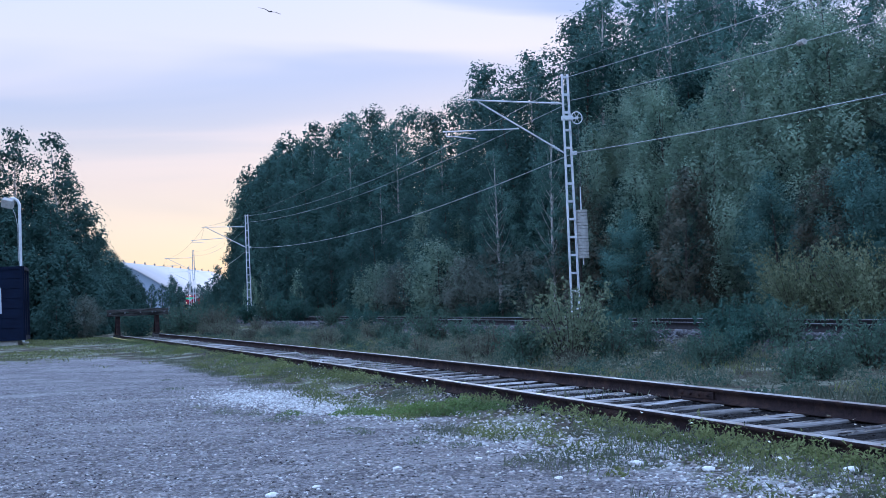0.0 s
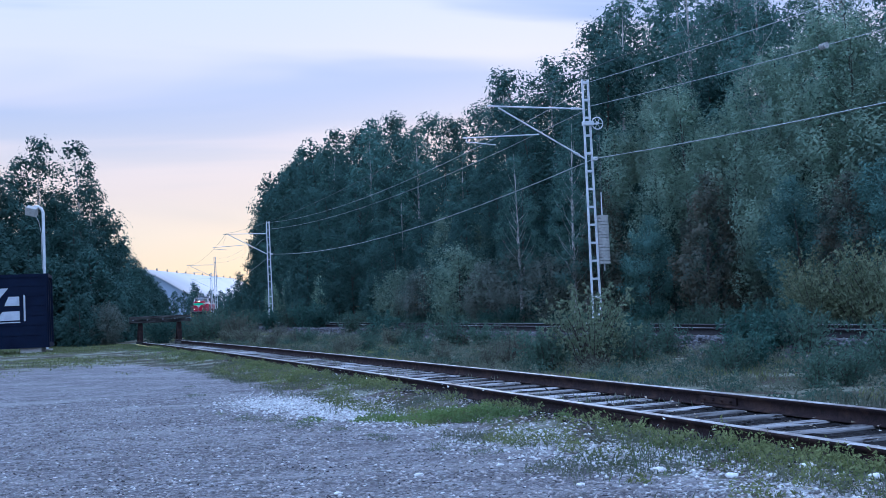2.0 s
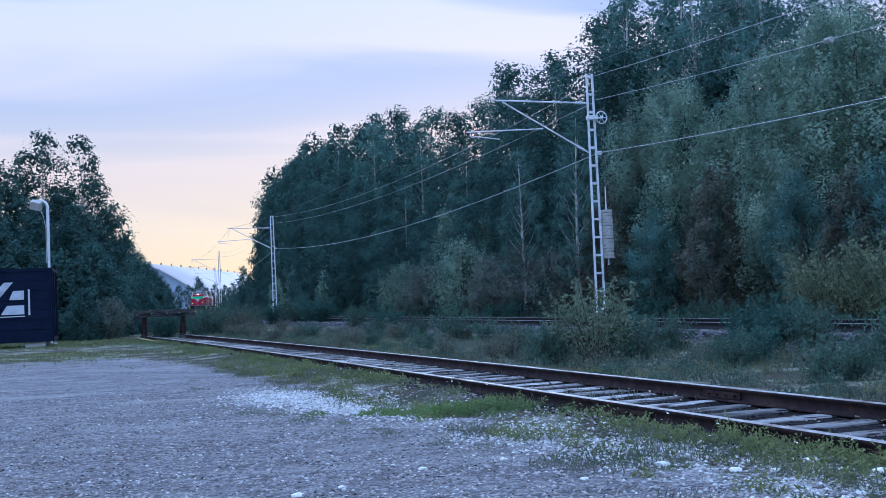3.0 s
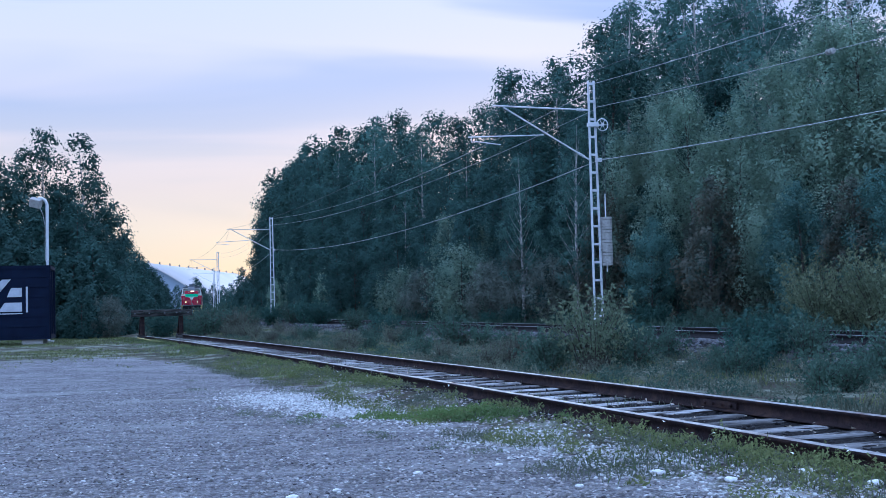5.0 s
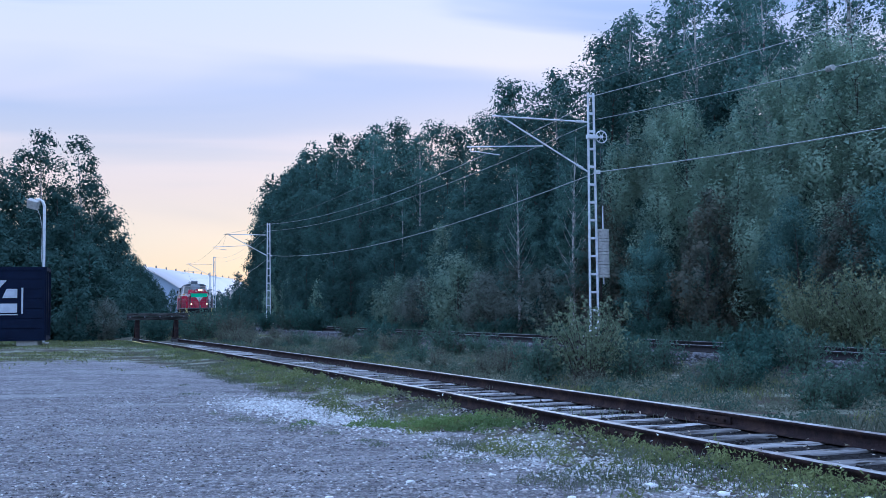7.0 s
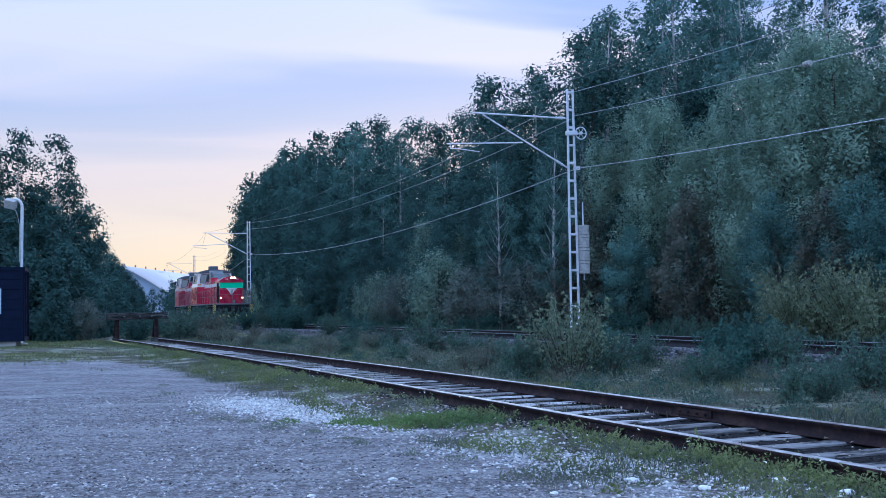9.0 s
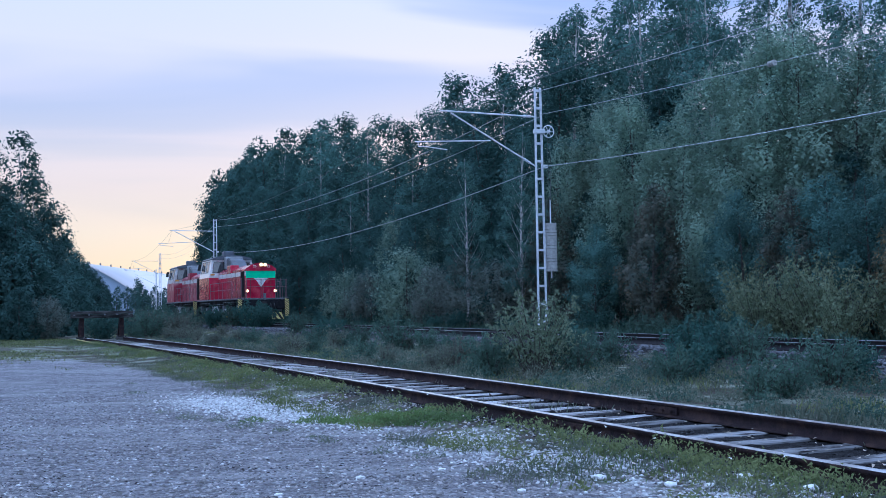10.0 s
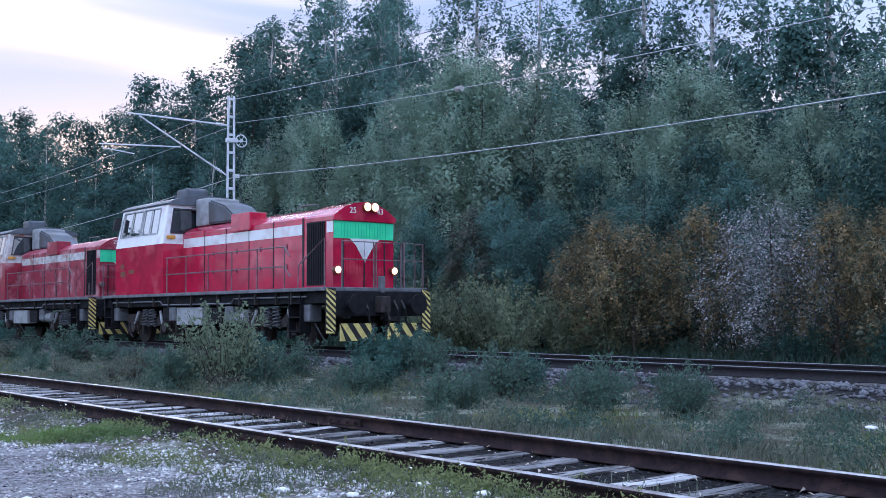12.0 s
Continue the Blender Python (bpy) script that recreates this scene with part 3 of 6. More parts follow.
mast_info.sort()
TENSION = {False: (1.0, 0.65, 0.8), True: (1.6, 0.93, 0.95)}   # drop below the mast tops at both ends, and sag
for (s0, l0, t0, c0, f0, z0), (s1, l1, t1, c1, f1, z1) in zip(mast_info, mast_info[1:]):
    def at(s, lat, z):
        p = main_line(s, lat)
        return (p.x, p.y, z)
    span_wire("feeder_wire", at(s0, l0 + 0.22, f0), at(s1, l1 + 0.22, f1), 0.92, 0.013, M_WIRE, "pale grey feeder wire slung between catenary masts")
    span_wire("carrier_wire", at(s0, l0 - 3.5, c0 + 0.05), at(s1, l1 - 3.5, c1 + 0.05), 0.65, 0.008, M_WIRED, "thin dark carrier wire of the overhead line")
    span_wire("upper_wire", at(s0, l0 + 0.1, t0 - 0.3), at(s1, l1 + 0.1, t1 - 0.1), 0.9, 0.009, M_WIRE, "grey return wire between the mast tops")
    lo0, lo1, sag = TENSION[s0 < 0]
    span_wire("tension_wire", at(s0, l0 + 0.1, t0 - lo0), at(s1, l1 + 0.1, t1 - lo1), sag, 0.009, M_WIRE, "grey tensioned wire anchored at the masts")


def line_insulator(s, lat, z, r):
    """Small pale insulator threaded on a wire beside the main line."""
    p = main_line(s, lat)
    bm = bmesh.new()
    d = Vector((-NY, NX, 0.0))
    for j in range(5):
        disc(bm, d * (0.045 * (j - 2)), d, r if j % 2 == 0 else r * 0.6, 0.035, 12)
    ob = part("line_insulator", bm, M_CONC, None)
    ob.location = (p.x, p.y, z)
    tagged(ob, "pale ribbed insulator threaded on an overhead wire", "insulator")


i0, i1 = mast_info[0], mast_info[1]
k_ = (20.9 - i0[0]) / (i1[0] - i0[0])
line_insulator(20.9, i0[1] + 0.1, (i0[2] - 1.6) * (1 - k_) + (i1[2] - 0.93) * k_ - 0.95 * 4 * k_ * (1 - k_), 0.075)


# ---------------- diesel locomotives ----------------
M_FRAME = material("grimy_black_frame", (0.010, 0.011, 0.014), 0.75, 0.0, (0.021, 0.020, 0.022), 6, 0.2, 40, spec=0.15)
M_BOGIE = material("dusty_bogie_iron", (0.034, 0.032, 0.032), 0.8, 0.1, (0.065, 0.056, 0.052), 7, 0.4, 40, col3=(0.05, 0.035, 0.03), scale3=4, spec=0.2)
M_SILL = material("grey_sill", (0.19, 0.20, 0.22), 0.6, 0.1, (0.11, 0.11, 0.12), 5)
M_ROOF = material("grey_roof_paint", (0.125, 0.14, 0.165), 0.5, 0.1, (0.085, 0.095, 0.115), 3, 0.1, 20, col3=(0.09, 0.09, 0.09), scale3=1.5)
M_TANKG = material("pale_grey_boxes", (0.42, 0.44, 0.46), 0.55, 0.1, (0.28, 0.28, 0.28), 4, 0.2, 30)
M_RAILW = material("worn_handrail", (0.24, 0.17, 0.19), 0.5, 0.3, (0.15, 0.09, 0.10), 6)
M_GREEN = material("mint_green_panel", (0.09, 0.82, 0.40), 0.45, 0, (0.07, 0.70, 0.36), 4)
M_WHITE = material("old_white_paint", (0.86, 0.86, 0.87), 0.3, 0, (0.78, 0.77, 0.77), 4, 0.05, 6, col3=(0.68, 0.58, 0.58), scale3=2.2)
M_BLACK = material("black_paint", (0.02, 0.02, 0.02), 0.6)
M_YEL = material("hazard_yellow", (0.80, 0.66, 0.22), 0.6, 0, (0.60, 0.48, 0.16), 6)
M_GRILLE = material("dark_grille", (0.045, 0.035, 0.045), 0.6, 0.3)
M_LAMP = glow("lit_headlamp", (1.0, 0.60, 0.26), 5.0)
# ring that glows orange to add the lamp's glare around its lens
M_GLARE = glow("orange_glare_ring", (1.0, 0.38, 0.10), 1.5)
M_LAMPR = material("lamp_rim", (0.25, 0.08, 0.05), 0.5, 0.4)
M_ORANGE = material("orange_box", (0.75, 0.36, 0.05), 0.5)


def glass_material(name, ior):
    m = bpy.data.materials.new(name)
    m.use_nodes = True
    b = m.node_tree.nodes["Principled BSDF"]
    b.inputs["Base Color"].default_value = (0.02, 0.025, 0.03, 1)
    b.inputs["Roughness"].default_value = 0.02
    b.inputs["Specular IOR Level"].default_value = 1.0
    b.inputs["IOR"].default_value = ior
    return m


M_CABGLASS = glass_material("cab_glass", 1.8)
M_SIDEGLASS = glass_material("coated_side_glass", 3.2)


def extrude_quad(bm, corners, depth):
    """A thin plate from four or more corners, made depth thick along its normal."""
    pts = [Vector(c) for c in corners]
    nrm = (pts[1] - pts[0]).cross(pts[2] - pts[0]).normalized() * depth
    a = [bm.verts.new(p) for p in pts]
    b = [bm.verts.new(p + nrm) for p in pts]
    k = len(pts)
    bm.faces.new(a[::-1])
    bm.faces.new(b)
    for i in range(k):
        bm.faces.new((a[i], a[(i + 1) % k], b[(i + 1) % k], b[i]))


def hazard_plate(parent, x, y0, y1, z0, z1, lean, bars, label):
    """Black plate across the line with slanting yellow bars a few millimetres proud."""
    bm = bmesh.new()
    box(bm, x - 0.03, x, y0, y1, z0, z1)
    plate = part("hazard_plate", bm, M_BLACK, parent, label)
    h, w = z1 - z0, y1 - y0
    step = (h + abs(lean)) / bars if w < h else (w + abs(lean)) / bars
    for i in range(bars + 1):
        if w < h:      # tall plate: bars climb across it
            za = z0 - abs(lean) + i * step
            q = []
            for yy, zz in ((y1, za), (y0, za + abs(lean)), (y0, za + abs(lean) + step * 0.5), (y1, za + step * 0.5)):
                q.append((yy, min(z1, max(z0, zz))))
        else:
            ya = y0 - abs(lean) + i * step
            q = [(min(y1, max(y0, yy)), zz) for yy, zz in ((ya, z1), (ya + abs(lean), z0), (ya + abs(lean) + step * 0.5, z0), (ya + step * 0.5, z1))]
        area = abs(sum(q[j][0] * q[(j + 1) % 4][1] - q[(j + 1) % 4][0] * q[j][1] for j in range(4)))
        if area > 1e-3:
            bm = bmesh.new()
            extrude_quad(bm, [(x + 0.001, a, b) for a, b in q], 0.004)
            part("hazard_bar", bm, M_YEL, plate, "yellow slanting bar")


def writing(text, size, mat, m, parent):
    cu = bpy.data.curves.new("number", "FONT")
    cu.body, cu.size, cu.extrude, cu.align_x, cu.align_y = text, size, 0.003, "CENTER", "CENTER"
    tmp = bpy.data.objects.new("number", cu)
    scene.collection.objects.link(tmp)
    dg = bpy.context.evaluated_depsgraph_get()
    me = bpy.data.meshes.new_from_object(tmp.evaluated_get(dg))
    bpy.data.objects.remove(tmp)
    me.materials.clear()
    me.materials.append(mat)
    ob = new("number", me)
    ob.parent = parent
    ob.matrix_local = m
    ob["label"] = "white painted number"


def locomotive(red, white, lens, label):
    """Hood unit, x forward, z up from the rail; cab at the rear, long hood with walkways, headlamps lit."""
    lo = empty("diesel_locomotive", Matrix.Identity(4), label=label, category="locomotive", group="pair of coupled locomotives")
    wheels = []
    bm = bmesh.new()
    box(bm, -6.6, 6.08, -1.35, 1.35, 1.08, 1.36, bev=0.02)
    part("underframe", bm, M_FRAME, lo)
    bm = bmesh.new()
    box(bm, -6.62, 6.1, -1.5, 1.5, 1.362, 1.45, bev=0.015)
    part("walkway", bm, M_SILL, lo, "grey walkway edge")
    # hood
    side = 3.20
    arch = [(0.88, 1.45), (0.88, side - 0.04), (0.84, side), (0.6, side + 0.14), (0.3, side + 0.23), (0.0, side + 0.26)]
    outl = arch + [(-y, z) for y, z in arch[-2::-1]]
    bm = bmesh.new()
    prism(bm, outl, -2.25, 5.55)
    hood = part("hood", bm, red, lo, "long red engine hood")
    brow = [(0.905, 3.045), (0.905, 3.14), (0.86, 3.19), (0.6, 3.36), (0.3, 3.47), (0.0, 3.51)]
    bm = bmesh.new()
    prism(bm, brow + [(-y, z) for y, z in brow[-2::-1]], 4.35, 5.615)
    part("brow", bm, red, hood, "red lamp brow over the nose")
    for sy in (-1, 1):
        bm = bmesh.new()
        box(bm, -2.2, 4.2, min(sy * 0.881, sy * 0.887), max(sy * 0.881, sy * 0.887), 2.76, 3.02)
        part("white_band", bm, white, hood, "white band along the hood")
        bm = bmesh.new()
        box(bm, 5.28, 5.545, min(sy * 0.881, sy * 0.887), max(sy * 0.881, sy * 0.887), 2.76, 3.02)
        part("white_band", bm, white, hood)
        for x in (-0.9, 0.35, 1.6, 2.85, 4.25):
            bm = bmesh.new()
            w = 0.035 if x > 4 else 0.012
            box(bm, x - w, x + w, min(sy * 0.86, sy * 0.893), max(sy * 0.86, sy * 0.893), 1.5, 3.17)
            part("door_seam", bm, M_GRILLE, hood)
        for x in (-0.35, 0.95, 2.2, 3.5):
            for z in (1.95, 2.45):
                bm = bmesh.new()
                box(bm, x - 0.02, x + 0.02, min(sy * 0.885, sy * 0.905), max(sy * 0.885, sy * 0.905), z, z + 0.12)
                part("latch", bm, M_RAILW, hood)
        bm = bmesh.new()
        box(bm, 4.42, 5.22, min(sy * 0.86, sy * 0.892), max(sy * 0.86, sy * 0.892), 1.52, 3.04)
        gr = part("radiator_grille", bm, M_GRILLE, hood, "dark upright radiator louvres")
        for i in range(10):
            bm = bmesh.new()
            x = 4.46 + i * 0.08
            box(bm, x, x + 0.03, min(sy * 0.885, sy * 0.91), max(sy * 0.885, sy * 0.91), 1.54, 3.02)
            part("slat", bm, M_FRAME, gr)
        bm = bmesh.new()
        box(bm, 0.75, 1.75, min(sy * 0.45, sy * 0.96), max(sy * 0.45, sy * 0.96), 3.04, 3.52, bev=0.02)
        part("air_intake", bm, red, hood, "boxy red air intake")
    # nose
    bm = bmesh.new()
    box(bm, 5.55, 5.562, -0.87, 0.87, 2.62, 3.03)
    nose = part("nose_panel", bm, M_GREEN, hood, "mint green ribbed nose panel")
    for i in range(17):
        bm = bmesh.new()
        y = -0.64 + i * 0.08
        box(bm, 5.56, 5.578, y - 0.012, y + 0.012, 2.66, 3.0)
        part("rib", bm, M_GREEN, nose)
    for y in (-0.60, 0.0, 0.60):
        bm = bmesh.new()
        box(bm, 5.55, 5.575, y - 0.012, y + 0.012, 1.47, 2.6)
        part("nose_seam", bm, M_GRILLE, hood)
    for i in range(12):
        bm = bmesh.new()
        y = -0.52 + i * 0.095
        box(bm, 5.545, 5.566, y - 0.02, y + 0.02, 1.75, 2.45)
        part("nose_louvre", bm, red, hood)
    bm = bmesh.new()
    extrude_quad(bm, [(5.569, -0.42, 2.62), (5.569, 0.44, 2.62), (5.569, 0.26, 2.45), (5.569, 0.01, 2.06), (5.569, -0.24, 2.45)], -0.006)
    part("chevron", bm, M_WHITE, hood, "white pointed chevron")
    for y, z, r in ((-0.82, 1.87, 0.062), (0.82, 1.87, 0.062), (0.0, 3.385, 0.076), (0.22, 3.385, 0.076)):
        x = 5.66 if z < 3 else 5.69
        bm = bmesh.new()
        disc(bm, (x - 0.05, y, z), (1, 0, 0), r + 0.03, 0.14, 18)
        la = part("headlamp", bm, M_LAMPR, lo, "round headlamp")
        # ring behind the lens; on lit lamps its glow stands for glare
        bm = bmesh.new()
        disc(bm, (x + 0.021, y, z), (1, 0, 0), r + 0.024, 0.01, 18)
        part("lens_ring", bm, M_GLARE if lens == M_LAMP else M_SILL, la)
        bm = bmesh.new()
        disc(bm, (x + 0.040, y, z), (1, 0, 0), r, 0.03, 18, r * 0.8)
        part("lens", bm, lens, la, "glowing warm white lens" if lens == M_LAMP else "unlit lens")
    turn = Matrix(((0, 0, 1, 0), (1, 0, 0, 0), (0, 1, 0, 0), (0, 0, 0, 1)))
    for text, y in (("25", -0.36), ("43", 0.43)):
        writing(text, 0.20, M_WHITE, Matrix.Translation((5.618, y, 3.29)) @ turn, lo)
    # cab: walls with real window openings, red below, white above
    x0, x1, w, zs, za = -5.6, -2.25, 1.5, 2.88, 4.02

    def lean(bm):
        """The cab narrows above its waist."""
        for v in bm.verts:
            k = max(0.0, v.co.z - zs)
            v.co.y *= 1 - 0.12 * k
            v.co.x = -3.92 + (v.co.x + 3.92) * (1 - 0.035 * k)
        return bm

    def wall(name, mat, boxes):
        bm = bmesh.new()
        for b in boxes:
            box(bm, *b)
        return part(name, lean(bm), mat, lo)

    for sy in (-1, 1):
        a, b = sorted((sy * w, sy * (w - 0.06)))
        wall("cab_side_lower", red, [(x0, x1, a, b, 1.45, zs)])
        wall("cab_side_upper", white, [(x0, x1, a, b, zs, 3.22), (x0, x1, a, b, 3.94, za), (x0, x0 + 0.2, a, b, 3.22, 3.94), (x0 + 1.6, x0 + 1.72, a, b, 3.22, 3.94), (x1 - 0.5, x1, a, b, 3.22, 3.94)])
        for wx0, wx1 in ((x0 + 0.2, x0 + 1.6), (x0 + 1.72, x1 - 0.5)):
            bm = bmesh.new()
            aa, bb = sorted((sy * (w - 0.02), sy * (w - 0.035)))
            box(bm, wx0, wx1, aa, bb, 3.22, 3.94)
            win = part("side_window", lean(bm), M_SIDEGLASS, lo)
            bm = bmesh.new()
            aa, bb = sorted((sy * w, sy * (w + 0.02)))
            for q in ((wx0 - 0.03, wx1 + 0.03, aa, bb, 3.19, 3.22), (wx0 - 0.03, wx1 + 0.03, aa, bb, 3.94, 3.97), (wx0 - 0.03, wx0, aa, bb, 3.22, 3.94), (wx1, wx1 + 0.03, aa, bb, 3.22, 3.94), ((wx0 + wx1) / 2 - 0.02, (wx0 + wx1) / 2 + 0.02, aa, bb, 3.22, 3.94)):
                box(bm, *q)
            part("window_frame", lean(bm), M_TANKG, win)
        bm = bmesh.new()
        aa, bb = sorted((sy * (w + 0.02), sy * (w + 0.24)))
        box(bm, x0 - 0.06, x0 + 0.02, aa, bb, 3.45, 3.85, bev=0.01)
        part("mirror", lean(bm), M_BLACK, lo, "black driver's mirror")
        bm = bmesh.new()
        aa, bb = sorted((sy * (w + 0.002), sy * (w + 0.008)))
        for q in ((-5.2, -4.85, 2.0, 2.16), (-5.2, -4.95, 2.24, 2.38), (-4.6, -4.2, 2.08, 2.2)):
            box(bm, q[0], q[1], aa, bb, q[2], q[3])
        part("marking", bm, M_LAMPR, lo, "small brown marking plates")
    for xx, dx in ((x0, 0.06), (x1, -0.06)):
        a, b = sorted((xx, xx + dx))
        wall("cab_end_lower", red, [(a, b, -w + 0.06, w - 0.06, 1.45, zs)])
        wall("cab_end_upper", white, [(a, b, -w + 0.06, w - 0.06, zs, 3.22), (a, b, -w + 0.06, w - 0.06, 3.88, za), (a, b, -w + 0.06, -w + 0.2, 3.22, 3.88), (a, b, w - 0.2, w - 0.06, 3.22, 3.88), (a, b, -0.30, 0.30, 3.22, 3.88)])
        for sy in (-1, 1):
            aa, bb = sorted((sy * 0.30, sy * (w - 0.2)))
            bm = bmesh.new()
            box(bm, a + 0.02, a + 0.035, aa, bb, 3.22, 3.88)
            win = part("end_window", lean(bm), M_CABGLASS, lo)
            bm = bmesh.new()
            fx = (b, b + 0.02) if xx == x1 else (a - 0.02, a)
            for q in ((aa - 0.03, bb + 0.03, 3.18, 3.22), (aa - 0.03, bb + 0.03, 3.88, 3.92), (aa - 0.03, aa, 3.22, 3.88), (bb, bb + 0.03, 3.22, 3.88)):
                box(bm, fx[0], fx[1], *q)
            part("window_frame", lean(bm), M_GRILLE, win)
    bm = bmesh.new()
    box(bm, x1 + 0.001, x1 + 0.05, -1.40, -1.14, 3.02, 3.12, bev=0.01)
    part("orange_box", bm, M_ORANGE, lo, "orange box on the cab wall")
    roof = [(1.31, za), (1.33, za + 0.05), (1.21, za + 0.13), (0.98, za + 0.21), (0.56, za + 0.28), (0, za + 0.31)]
    bm = bmesh.new()
    prism(bm, roof + [(-y, z) for y, z in roof[-2::-1]], x0 + 0.02, x1 + 0.03)
    cr = part("cab_roof", bm, M_ROOF, lo, "curved grey cab roof")
    bm = bmesh.new()
    box(bm, -3.8, -3.1, -0.36, 0.36, za + 0.22, za + 0.62, bev=0.08)
    part("roof_unit", bm, M_ROOF, cr, "grey roof unit")
    bm = bmesh.new()
    tube(bm, [(-5.2, 0.3, za + 0.36), (-5.2, 0.3, za + 0.62)], 0.04, 0.07, 8)
    part("horn", bm, M_ROOF, cr)
    # exhaust fairing between cab and hood
    bm = bmesh.new()
    sec = [(-2.2, 3.45), (-2.2, 4.18), (-1.5, 4.14), (-0.6, 3.92), (0.1, 3.52), (0.2, 3.40)]
    a = [bm.verts.new((x, -0.48, z)) for x, z in sec]
    b = [bm.verts.new((x, 0.48, z)) for x, z in sec]
    for i in range(len(sec)):
        bm.faces.new((a[i], a[(i + 1) % len(sec)], b[(i + 1) % len(sec)], b[i]))
    bm.faces.new(a)
    bm.faces.new(b[::-1])
    bmesh.ops.bevel(bm, geom=bm.edges[:], offset=0.05, segments=2, affect="EDGES")
    part("exhaust_fairing", bm, M_ROOF, lo, "grey sloping exhaust fairing")
    bm = bmesh.new()
    box(bm, -2.19, -1.45, -0.52, 0.52, 3.40, 4.20, bev=0.05)
    part("silencer_box", bm, M_TANKG, lo, "pale grey box behind the cab")
    for x in (-0.5, 3.0):
        bm = bmesh.new()
        tube(bm, [(x, -0.25, 3.5), (x, -0.25, 3.6), (x + 0.9, -0.25, 3.58), (x + 0.9, -0.25, 3.48)], 0.018, seg=5)
        part("roof_handle", bm, M_SILL, hood)
    # walkway handrails
    for sy in (-1, 1):
        y = sy * 1.44
        for x in (-2.1, -0.9, 0.4, 1.7, 3.0, 4.3):
            bm = bmesh.new()
            tube(bm, [(x, y, 1.44), (x, y, 2.45)], 0.016, seg=5)
            part("handrail_post", bm, M_RAILW, lo)
        for z in (1.98, 2.45):
            bm = bmesh.new()
            tube(bm, [(-2.2, y, z), (4.3, y, z), (4.55, y, z - 0.25)], 0.018, seg=5)
            part("handrail", bm, M_RAILW, lo)
        bm = bmesh.new()
        tube(bm, [(4.9, y, 1.44), (4.95, y, 2.0), (5.6, y * 0.8, 2.6), (5.6, y * 0.8, 1.44)], 0.018, seg=5)
        part("step_rail", bm, M_RAILW, lo)
        for x in (4.75, -6.3):
            bm = bmesh.new()
            for k in range(3):
                box(bm, x - 0.25, x + 0.25, min(y, y - sy * 0.3), max(y, y - sy * 0.3), 0.42 + 0.33 * k, 0.45 + 0.33 * k)
            for dx in (-0.26, 0.24):
                box(bm, x + dx, x + dx + 0.02, min(y, y - sy * 0.3), max(y, y - sy * 0.3), 0.4, 1.36)
            part("step_ladder", bm, M_FRAME, lo)
    for y0, y1 in ((-0.95, -0.05), (0.02, 0.75), (0.85, 1.42)):
        bm = bmesh.new()
        tube(bm, [(6.02, y0, 1.44), (6.02, y0, 2.52), (6.02, y1, 2.52), (6.02, y1, 1.44)], 0.02, seg=6)
        tube(bm, [(6.02, y0, 2.1), (6.02, y1, 2.1)], 0.014, seg=5)
        part("front_railing", bm, M_RAILW, lo, "tubular platform railing")
    for y in (-1.42, 1.42):
        bm = bmesh.new()
        tube(bm, [(6.02, y, 1.44), (6.02, y, 2.52), (5.7, y, 2.52), (5.7, y, 1.44)] if y > 0 else [(6.02, y, 1.44), (6.02, y, 1.9)], 0.018, seg=5)
        part("platform_rail", bm, M_RAILW, lo)
    for xx, sgn in ((6.1, 1), (-6.62, -1)):
        bm = bmesh.new()
        box(bm, min(xx, xx + sgn * 0.1), max(xx, xx + sgn * 0.1), -1.4, 1.4, 0.78, 1.36, bev=0.02)
        part("buffer_beam", bm, M_FRAME, lo)
        for y in (-0.88, 0.88):
            bm = bmesh.new()
            disc(bm, (xx + sgn * 0.25, y, 1.06), (1, 0, 0), 0.11, 0.36, 14)
            disc(bm, (xx + sgn * 0.45, y, 1.06), (1, 0, 0), 0.235, 0.05, 20)
            part("buffer", bm, M_FRAME, lo, "round iron buffer")
        bm = bmesh.new()
        box(bm, min(xx, xx + sgn * 0.34), max(xx, xx + sgn * 0.34), -0.14, 0.14, 0.86, 1.24, bev=0.03)
        tube(bm, [(xx + sgn * 0.34, 0, 1.05), (xx + sgn * 0.42, 0.05, 0.7), (xx + sgn * 0.2, 0.12, 0.5)], 0.035, seg=6)
        part("coupler", bm, M_BOGIE, lo)
        for y in (-0.45, 0.4, 0.62):
            bm = bmesh.new()
            tube(bm, [(xx + sgn * 0.1, y, 1.15), (xx + sgn * 0.25, y, 0.95), (xx + sgn * 0.18, y + 0.1, 0.62)], 0.028, seg=6)
            part("brake_hose", bm, M_BLACK, lo)
    bm = bmesh.new()
    box(bm, 6.08, 6.2, 0.02, 0.16, 1.3, 1.72, bev=0.02)
    part("coupler_post", bm, M_SILL, lo)
    hazard_plate(lo, 6.21, -1.5, -1.25, 0.40, 1.42, -0.22, 9, "black and yellow striped corner plate")
    hazard_plate(lo, 6.21, 1.25, 1.5, 0.40, 1.42, -0.22, 9, "black and yellow striped corner plate")
    hazard_plate(lo, 6.27, -1.18, -0.16, 0.22, 0.62, 0.30, 4, "black and yellow striped rail guard")
    hazard_plate(lo, 6.27, 0.16, 1.18, 0.22, 0.62, 0.30, 4, "black and yellow striped rail guard")
